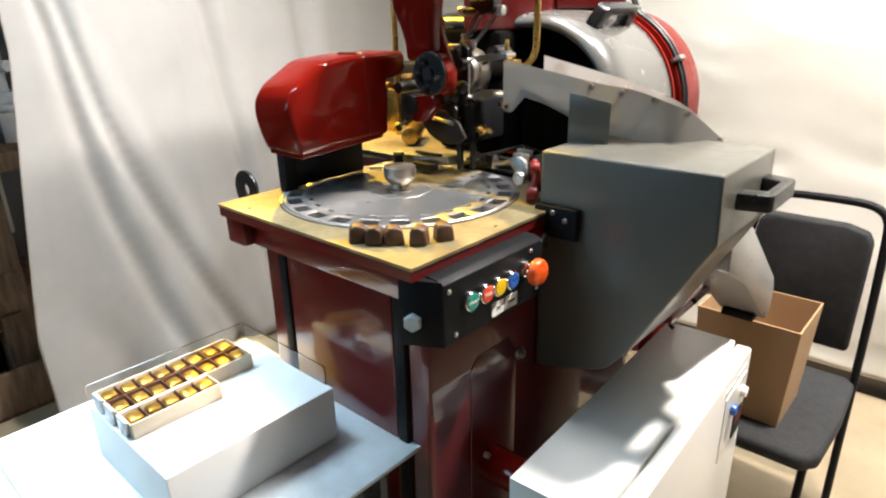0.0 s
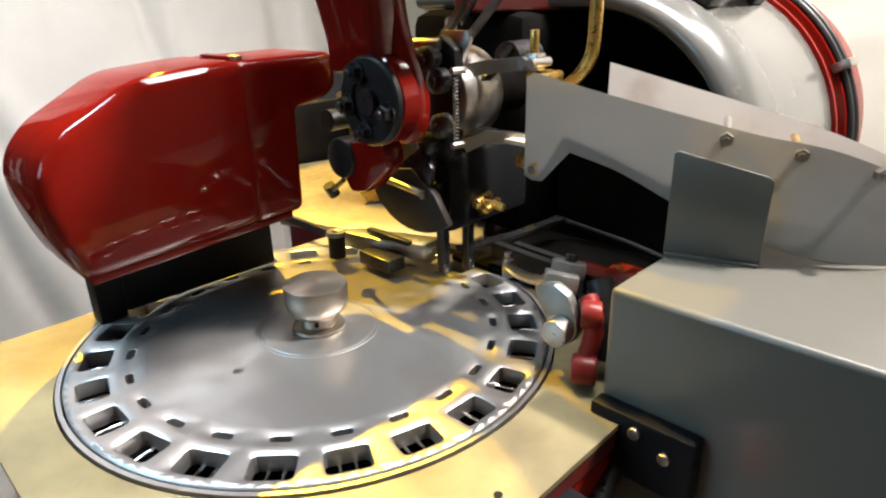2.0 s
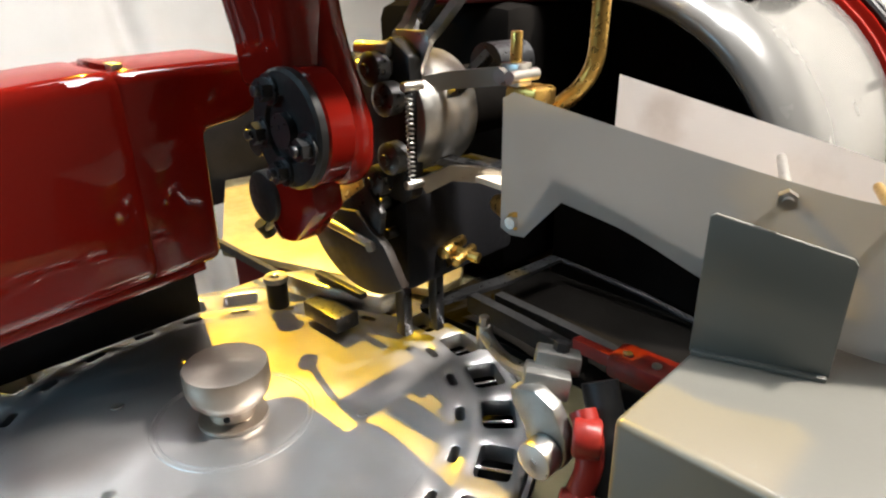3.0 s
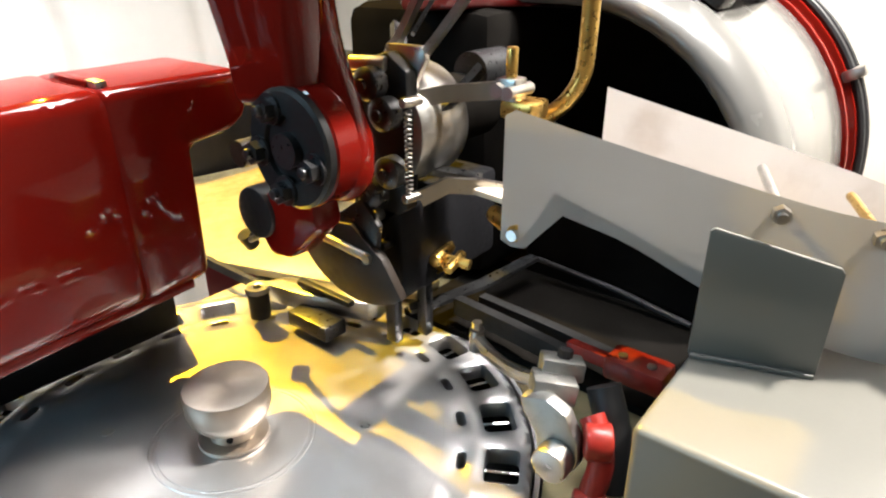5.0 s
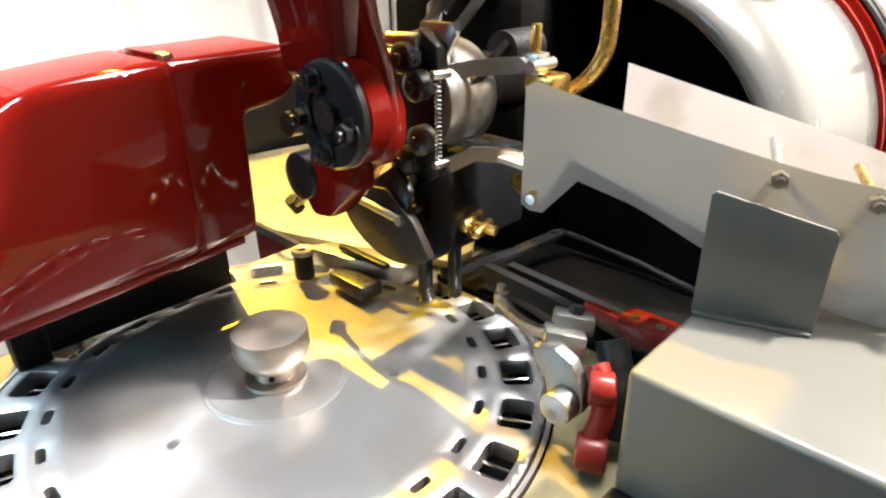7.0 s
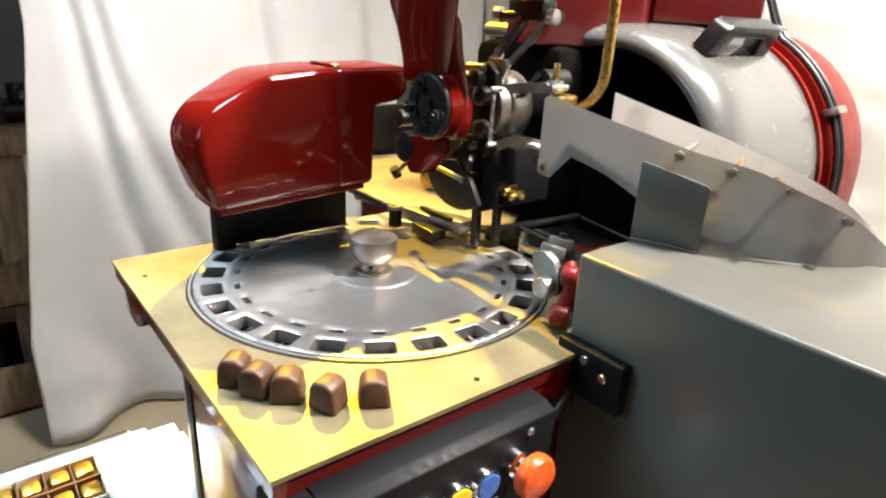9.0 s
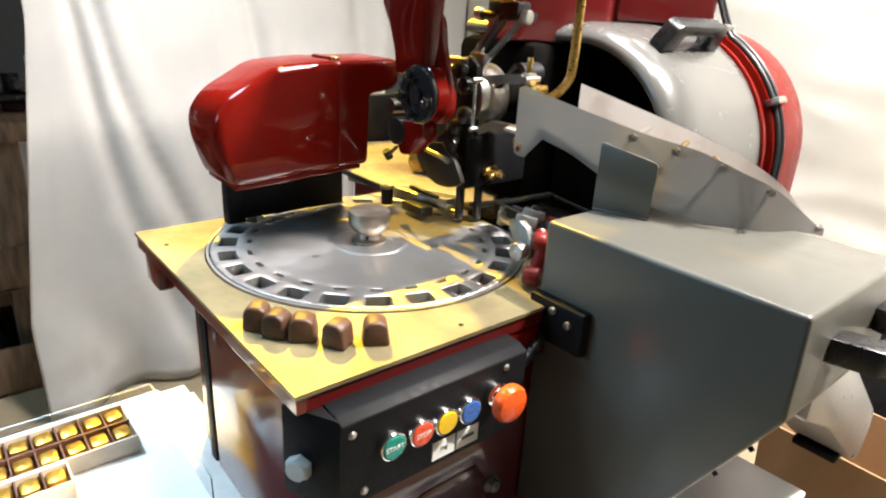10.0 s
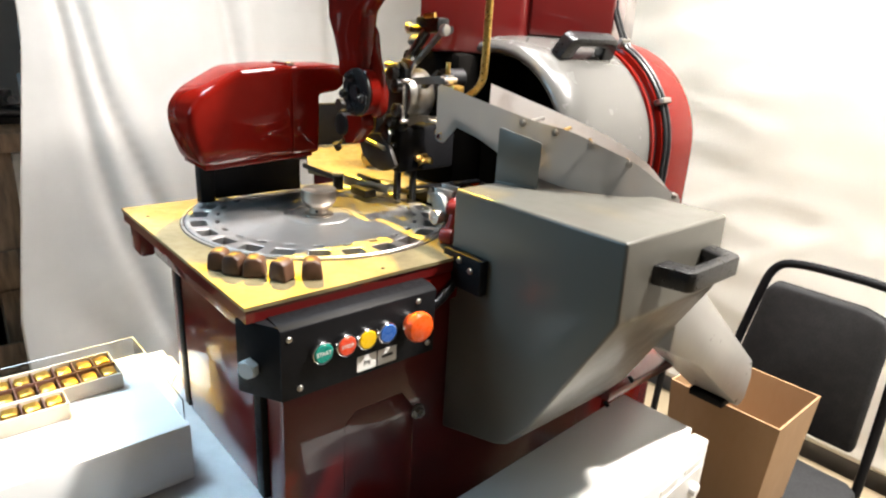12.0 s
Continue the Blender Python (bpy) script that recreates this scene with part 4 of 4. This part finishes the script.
bridge_handle(guard, Matrix.Translation((-0.2165, 1.07, 1.225)) @ Euler((0, radians(90), 0)).to_matrix().to_4x4(), 0.16, 0.05)
mount = part("mount_block", bx(-0.53, -0.444, 0.907, 0.924, 1.128, 1.186, bev=0.003), BLACK, machine, "black mounting block")
for x, z in ((-0.465, 1.165), (-0.49, 1.175), (-0.52, 1.15)):
    part("mount_screw", cy((x, 0.908, z), (x, 0.903, z), 0.005, n=16, bev=0.001), STEEL, mount)
part("conduit", tb([(-0.50, 0.842, 1.10), (-0.50, 0.87, 1.105), (-0.505, 0.905, 1.125), (-0.51, 0.93, 1.15)], 0.008, n=12, smooth=2), RUBBER, machine, "black conduit")
part("conduit_gland", cy((-0.50, 0.838, 1.10), (-0.50, 0.853, 1.10), 0.011, n=12), STEEL, machine)
SP = [(1.178, 1.03), (1.178, 1.15), (1.25, 1.13), (1.545, 0.90), (1.56, 0.86), (1.55, 0.805), (1.525, 0.795), (1.30, 0.965)]
spout = part("spout", pr(SP, "x", -0.372, -0.262, bev=0.006), PALE, machine, "pale grey discharge spout")
part("spout_mouth", bx(-0.355, -0.28, 1.485, 1.53, 0.796, 0.812, bev=0.003), BLACK, spout)
for x, z in ((-0.318, 0.955), (-0.357, 0.885)):
    part("guard_screw", cy((x - 0.002, 1.165, z + 0.010), (x + 0.007, 1.165, z + 0.002), 0.004, n=12), BLACK, guard)
part("rear_rail", bx(-0.56, -0.36, 1.18, 1.42, 0.885, 0.905, m=None, bev=0.003), RED_DARK, machine)

# control box
cbox = part("control_box", pr([(-0.532, 1.040), (-0.472, 1.046), (-0.471, 1.147), (-0.484, 1.153), (-0.532, 1.156)], "y", 0.594, 0.846, bev=0.002), BLACK, machine, "black sheet metal control box")
part("box_cheek", pr([(-0.532, 0.562), (-0.473, 0.5945), (-0.532, 0.5945)], "z", 1.046, 1.152, bev=0.002), BLACK, cbox)
for y, z in ((0.606, 1.134), (0.812, 1.136), (0.62, 1.060), (0.833, 1.063)):
    part("box_screw", la([(0.0, 0.003), (0.0025, 0.0028), (0.0045, 0.001), (0.0045, -0.002), (0, -0.002)], axis_x(-0.4715, y, z), 16), STEEL, cbox)
bm = B()
cyl(bm, (-0.512, 0.572, 1.088), (-0.507, 0.564, 1.088), 0.014, n=6, bev=0.001)
cyl(bm, (-0.507, 0.5645, 1.088), (-0.5055, 0.562, 1.088), 0.011, n=24)
part("blanking_plug", bm, ZINC, cbox, "zinc hexagon blanking plug")


def letters(word, size, m, parent, material, name="letter"):
    c = bpy.data.curves.new(name, "FONT")
    c.body, c.size, c.align_x, c.align_y, c.extrude = word, size, "CENTER", "CENTER", 0.0002
    tmp = new(name, c)
    me = bpy.data.meshes.new_from_object(tmp)
    bpy.data.objects.remove(tmp)
    ob = new(name, me)
    me.materials.clear()
    me.materials.append(material)
    off, p = Vector((0, 0, 0)), parent
    while p is not None:
        off += p.location
        p = p.parent
    me.transform(Matrix.Translation(-off) @ m)
    ob.parent = parent
    return ob


FACE = Euler((radians(90), 0, radians(90))).to_matrix().to_4x4()
for y, material, what, word in ((0.650, GREEN_B, "green start button", "START"), (0.686, RED_B, "red stop button", "STOP"), (0.719, YEL_B, "yellow jog button", ""), (0.753, BLUE_B, "blue push button", "")):
    z = 1.105
    b = part("push_button", la([(0.0162, 0.0), (0.0162, 0.007), (0.0155, 0.0085), (0.0142, 0.009), (0.0137, 0.0085), (0.0137, 0.0)], axis_x(-0.4715, y, z), 32), CHROME, cbox, what + " in a chrome bezel")
    part("button_cap", la([(0.0, 0.0105), (0.0124, 0.0102), (0.0135, 0.009), (0.0135, 0.0)], axis_x(-0.4715, y, z), 32), material, b, what)
    if word:
        letters(word, 0.0076, Matrix.Translation((-0.4609, y, z)) @ FACE, b, WHITE_INK)
b = part("stop_mushroom", la([(0.0145, 0.0), (0.0145, 0.010), (0.011, 0.012), (0.011, 0.022)], axis_x(-0.4715, 0.792, 1.112), 32), CHROME, cbox, "chrome stop button collar")
part("mushroom_head", la([(0.010, 0.020), (0.0212, 0.022), (0.0224, 0.025), (0.0224, 0.031), (0.020, 0.0355), (0.011, 0.038), (0.0, 0.0385)], axis_x(-0.4715, 0.792, 1.112), 40), ORANGE_B, b, "orange red mushroom head")
for y, word in ((0.7235, "Jog"), (0.7585, "")):
    p = part("label_plate", bx(-0.4718, -0.4708, y - 0.0160, y + 0.0160, 1.0535, 1.0770), PAPER, cbox, "white paper label")
    if word:
        letters(word, 0.0085, Matrix.Translation((-0.4706, y, 1.066)) @ FACE, p, INK)
    else:
        part("print_bar", bx(-0.4709, -0.4705, y - 0.0095, y + 0.0095, 1.0635, 1.068), INK, p)

# lifting eye behind the table
part("lifting_eye", la([(0.016, -0.004), (0.053, -0.004), (0.054, 0.0), (0.053, 0.004), (0.016, 0.004), (0.016, -0.004)], axis_y(-1.449, 0.882, 1.062), 32), STEEL_DARK, machine, "dark steel lifting eye")
part("eye_bar", bx(-1.45, -1.0, 0.887, 0.899, 1.022, 1.034, bev=0.002), STEEL_DARK, machine)

# ---- chocolates on the table ----
def chocolate(x, y, rz, sx=1.0):
    bm = B()
    prism(bm, [(-0.0135, 0.0), (0.0135, 0.0), (0.0145, 0.004), (0.012, 0.024), (0.004, 0.029), (-0.008, 0.0285), (-0.013, 0.022), (-0.0145, 0.004)], "y", -0.0125, 0.0125, bev=0.003)
    for v in bm.verts:
        v.co += 0.0012 * noise.noise_vector(v.co * 60 + Vector((x * 90, y * 70, 0)))
        v.co.z = max(v.co.z, 0)
        v.co.x *= sx
    ob = new("chocolate", mesh_of("chocolate", bm, CHOC, 50))
    ob.matrix_world = pose(x, y, TZ, 0, 0, rz)
    return tagged(ob, "unwrapped milk chocolate piece standing on the steel table", "chocolate", "chocolates in a row on the table")


for x, y, rz, sx in ((-0.648, 0.593, 50, 1.0), (-0.620, 0.603, 38, 0.95), (-0.597, 0.622, 55, 1.05), (-0.566, 0.646, 30, 1.0), (-0.549, 0.683, 62, 1.0)):
    chocolate(x, y, rz, sx)

# ---- table with galvanised sheet, white box and trays ----
table = thing("side_table", "low work table topped with white board", "table", (-0.9, 0.4, 0))
part("tabletop", bx(-1.16, -0.60, 0.10, 0.60, 0.785, 0.806, bev=0.003), WHITE, table, "white board top")
for x in (-1.12, -0.64):
    for y in (0.14, 0.56):
        part("leg", bx(x - 0.02, x + 0.02, y - 0.02, y + 0.02, 0, 0.785), STEEL_DARK, table)
solid("metal_sheet", bx(-1.10, -0.556, 0.13, 0.648, 0.8075, 0.8145, bev=0.001), ZINC, "dull galvanised steel sheet lying on the table", "metal sheet")
solid("paper_sheet", pr([(-1.135, 0.135), (-0.72, 0.135), (-0.72, 0.30), (-0.97, 0.60), (-1.03, 0.64), (-1.13, 0.64)], "z", 0.8150, 0.8162), PAPER, "loose sheet of white board on the metal", "paper")
solid("white_box", bx(-0.955, -0.684, 0.252, 0.546, 0.8165, 0.916, bev=0.003), WHITE, "plain white board box under the chocolate trays", "box")


def tray(x, y0, n, rows, name_label):
    t = thing("chocolate_tray", name_label, "tray", (x, y0, 0.9165), "trays on the white box")
    p, q = 0.0292, 0.043
    w = rows * q
    part("tray_shell", bx(x, x + w, y0, y0 + n * p, 0.9165, 0.9185), TRAY, t)
    for k in range(rows + 1):
        xx = x + k * q
        part("tray_wall", bx(xx - 0.0018, xx + 0.0018, y0, y0 + n * p, 0.9185, 0.944, bev=0.0004), TRAY if k in (0, rows) else BROWNCUP, t)
    for r in range(rows):
        for k in range(n + 1):
            part("divider", bx(x + r * q + 0.0016, x + (r + 1) * q - 0.0016, y0 + k * p - 0.001, y0 + k * p + 0.001, 0.9187, 0.9425), BROWNCUP if 0 < k < n else TRAY, t)
        # tapered bright cup at the open end of each row
        bm = pr([(x + r * q + 0.007, 0.9167), (x + r * q + 0.030, 0.9167), (x + r * q + 0.036, 0.9465), (x + r * q + 0.002, 0.9465)], "y", y0 - 0.007, y0 - 0.0015, bev=0.002)
        part("end_cup", bm, ZINC, t, "bright tapered end of the tray")
    piece = None
    for r in range(rows):
        part("insert", bx(x + r * q + 0.0018, x + (r + 1) * q - 0.0018, y0 + 0.002, y0 + n * p - 0.002, 0.9187, 0.9215), BROWNCUP, t)
        for k in range(n):
            if piece is None:
                bm = bx(-0.0130, 0.0130, -0.0112, 0.0112, 0, 0.022, bev=0.005)
                piece = mesh_of("wrapped_chocolate", bm, GOLD)
            ob = new("wrapped_chocolate", piece)
            ob.parent = t
            ob.matrix_basis = pose((r + 0.42) * q, (k + 0.5) * p, 0.003 + 0.002 * random.random(), random.uniform(-5, 5), random.uniform(-5, 5), random.uniform(-6, 6))
    return t


tray(-0.936, 0.262, 8, 2, "pale ribbed tray filled with two rows of gold wrapped chocolates")
tray(-0.846, 0.262, 5, 1, "short pale tray with one row of gold wrapped chocolates")
GLASS = bpy.data.materials.new("clear_acrylic")
GLASS.use_nodes = True
gb = GLASS.node_tree.nodes["Principled BSDF"]
gb.inputs["Transmission Weight"].default_value, gb.inputs["Roughness"].default_value, gb.inputs["IOR"].default_value = 1.0, 0.03, 1.3
gb.inputs["Base Color"].default_value = (0.97, 0.98, 0.98, 1)
lid = thing("acrylic_cover", "thin clear acrylic cover standing round the trays", "cover", (-0.82, 0.4, 0.9165))
for a in ((-0.954, -0.952, 0.255, 0.543, 0.9165, 0.952), (-0.952, -0.70, 0.5415, 0.5435, 0.9165, 0.952)):
    o = part("acrylic_wall", bx(*a), GLASS, lid)
    o.visible_shadow = False

# ---- electrical cabinet ----
CM = Matrix.Translation((-0.243, 1.368, 0)) @ Euler((0, 0, radians(2.4))).to_matrix().to_4x4()
cab = thing("electrical_cabinet", "white enamelled steel control cabinet standing beside the machine", "cabinet", (-0.24, 1.37, 0))
part("body", bx(-0.192, -0.036, -0.69, 0.0, 0.06, 0.8, m=CM, bev=0.004), CABPAINT, cab)
door = part("door", bx(-0.033, 0.0, -0.69, 0.0, 0.065, 0.793, m=CM, bev=0.005), CABPAINT, cab, "white cabinet door")
part("switch_plate", bx(0.0, 0.0015, -0.17, -0.02, 0.585, 0.745, m=CM), CABPAINT, door)
part("blue_switch", la([(0.013, 0), (0.013, 0.006), (0.011, 0.012), (0, 0.013)], CM @ axis_x(0.001, -0.115, 0.695), 24), BLUE_B, door, "round blue switch")
part("white_lamp", la([(0.013, 0), (0.013, 0.006), (0.0115, 0.012), (0, 0.013)], CM @ axis_x(0.001, -0.045, 0.705), 24), WHITE, door, "round white indicator")
disp = part("display", bx(0.0015, 0.004, -0.085, -0.025, 0.60, 0.665, m=CM, bev=0.001), BLACK, door, "black digital display")
part("digits", bx(0.0041, 0.0045, -0.078, -0.032, 0.632, 0.652, m=CM), RED_BRIGHT, disp)
for y, z in ((-0.15, 0.762), (-0.06, 0.762)):
    part("name_plate", bx(0.0, 0.001, y - 0.03, y + 0.03, z - 0.006, z + 0.006, m=CM), PAPER, door)
part("cabinet_lock", cy(CM @ Vector((0.0, -0.36, 0.45)), CM @ Vector((0.008, -0.36, 0.45)), 0.012), BLACK, door)
for y in (-0.65, -0.04):
    for x in (-0.165, -0.06):
        part("foot", bx(x - 0.02, x + 0.02, y - 0.02, y + 0.02, 0.0, 0.062, m=CM), BLACK, cab)

# ---- chair and cardboard box ----
chair = thing("stacking_chair", "black padded stacking chair with a black tube frame", "chair", (-0.3, 1.75, 0))
bm = B()
prism(bm, [(-0.12, 1.50), (-0.09, 1.54), (-0.082, 1.75), (-0.092, 1.96), (-0.12, 1.985), (-0.47, 1.985), (-0.50, 1.96), (-0.51, 1.75), (-0.50, 1.54), (-0.47, 1.50)], "z", 0.425, 0.47, bev=0.014, seg=3)
part("seat", bm, CHAIRCLOTH, chair, "black upholstered seat")
bm = B()
prism(bm, [(-0.135, 0.54), (-0.475, 0.54), (-0.48, 0.6), (-0.43, 0.90), (-0.41, 0.925), (-0.20, 0.925), (-0.145, 0.91), (-0.13, 0.88)], "y", 1.99, 2.03, bev=0.012, seg=3)
part("backrest", bm, CHAIRCLOTH, chair, "black upholstered backrest")
frame_pts = [(-0.50, 1.99, 0.0), (-0.50, 1.99, 0.45), (-0.495, 2.0, 0.60), (-0.445, 2.01, 0.90), (-0.43, 2.015, 0.955), (-0.39, 2.015, 0.985), (-0.22, 2.015, 0.99), (-0.145, 2.015, 0.985), (-0.11, 2.01, 0.955), (-0.105, 2.01, 0.90), (-0.10, 2.0, 0.6), (-0.10, 1.99, 0.45), (-0.10, 1.99, 0.0)]
part("back_frame", tb(frame_pts, 0.0115, n=12, smooth=2), BLACK, chair, "black bent tube frame")
for x in (-0.125, -0.475):
    part("leg", tb([(x, 1.55, 0.0), (x, 1.56, 0.40), (x, 1.60, 0.425), (x, 1.95, 0.425)], 0.0105, n=10, smooth=2), BLACK, chair)
stool = thing("tube_stand", "black bent tube stand behind the cabinet", "stand", (-0.56, 2.0, 0))
part("stand_frame", tb([(-0.715, 2.06, 0.0), (-0.71, 2.06, 0.40), (-0.70, 2.06, 0.56), (-0.685, 2.06, 0.588), (-0.65, 2.06, 0.592), (-0.45, 2.06, 0.592)], 0.011, n=10, smooth=2), BLACK, stool)
part("stand_leg", tb([(-0.46, 2.06, 0.592), (-0.45, 2.06, 0.56), (-0.45, 2.06, 0.0)], 0.011, n=10, smooth=1), BLACK, stool)

cbx = thing("cardboard_box", "open brown cardboard box on the chair seat", "box", (-0.31, 1.68, 0.47))
bm = B()
x0, x1, y0, y1, t = -0.425, -0.205, 1.59, 1.79, 0.004
box(bm, x0, x1, y0, y1, 0.4705, 0.4745)
part("bottom", bm, CARD, cbx)
for i, a in enumerate(((x0, x1, y0, y0 + t), (x0, x1, y1 - t, y1), (x0, x0 + t, y0 + t, y1 - t), (x1 - t, x1, y0 + t, y1 - t))):
    bm = B()
    g = box(bm, *a, 0.4746, 0.757)
    for v in bm.verts:
        if v.co.z > 0.7:
            v.co.x += 0.016 * (1 if v.co.x > -0.3 else -1)
            v.co.y += 0.012 * (1 if v.co.y > 1.69 else -1)
    part("side", bm, CARD, cbx)
part("print_mark", pr([(1.71, 0.52), (1.735, 0.52), (1.74, 0.61), (1.715, 0.61)], "x", -0.2042, -0.2036), BROWNCUP, cbx)
# ---- work bench with crates and parts behind the drape ----
bench = thing("work_bench", "old dark wooden bench loaded with machine parts", "bench", (-3.3, 0.2, 0))
part("bench_top", bx(-3.75, -2.80, -1.6, 0.95, 0.955, 1.03, bev=0.006), WOOD, bench)
for y in (-1.5, -0.4, 0.56):
    part("bench_leg", bx(-2.95, -2.83, y - 0.06, y + 0.06, 0, 0.955, bev=0.006), WOOD, bench)
part("bench_rail", bx(-3.6, -2.86, -1.5, 0.9, 0.30, 0.36), WOOD, bench)


def crate(x, y, z, w, d, h):
    c = thing("wooden_crate", "rough dark wooden crate full of loose metal parts", "crate", (x, y, z), "crates under the bench")
    for a in ((x - w, x + w, y - d, y - d + 0.02), (x - w, x + w, y + d - 0.02, y + d), (x - w, x - w + 0.02, y - d + 0.02, y + d - 0.02), (x + w - 0.02, x + w, y - d + 0.02, y + d - 0.02)):
        part("plank", bx(*a, z + 0.003, z + h, bev=0.003), WOOD, c)
    part("floor_board", bx(x - w, x + w, y - d, y + d, z, z + 0.015), WOOD, c)
    for _ in range(16):
        px, py = random.uniform(x - w * 0.75, x + w * 0.75), random.uniform(y - d * 0.8, y + d * 0.8)
        r = random.uniform(0.015, 0.05)
        part("loose_part", cy((px, py, z + 0.016), (px + random.uniform(-0.03, 0.03), py + random.uniform(-0.03, 0.03), z + h * random.uniform(0.7, 1.02)), r, r * random.uniform(0.6, 1), n=10), random.choice((STEEL_DARK, WOOD, ZINC, BRASS)), c)


crate(-2.95, 0.32, 0.0, 0.28, 0.30, 0.20)
crate(-2.95, -0.36, 0.0, 0.28, 0.33, 0.22)
crate(-3.05, 0.30, 0.37, 0.24, 0.30, 0.18)
crate(-3.05, -0.40, 0.37, 0.24, 0.32, 0.2)
for i in range(16):
    y = -1.4 + 0.145 * i + random.uniform(-0.03, 0.03)
    x = random.uniform(-3.25, -2.98)
    h = random.uniform(0.12, 0.55)
    bm = B()
    box(bm, x - 0.06, x + 0.06, y - 0.05, y + 0.05, 1.031, 1.031 + h * 0.5, bev=0.008)
    cyl(bm, (x, y, 1.03 + h * 0.45), (x, y, 1.03 + h), random.uniform(0.02, 0.05), n=14, bev=0.004)
    cyl(bm, (x - 0.08, y, 1.03 + h * 0.7), (x + 0.09, y + 0.02, 1.03 + h * 0.75), random.uniform(0.015, 0.04), n=12)
    cyl(bm, (x + 0.05, y - 0.06, 1.03 + h * 0.35), (x + 0.05, y + 0.06, 1.03 + h * 0.35), random.uniform(0.02, 0.06), n=16, bev=0.004)
    solid("machine_part", bm, random.choice((STEEL_DARK, BLACKENED, ZINC)), "greasy old machine part standing on the bench", "machine part", "parts on the bench")
solid("card_panel", bx(-3.3, -3.28, 0.40, 0.56, 0.56, 0.90), CARD, "tan board leaning under the bench", "board")
solid("white_case", bx(-3.5, -3.35, 0.10, 0.75, 0.56, 0.85, bev=0.01), CABPAINT, "pale case standing under the bench", "case")
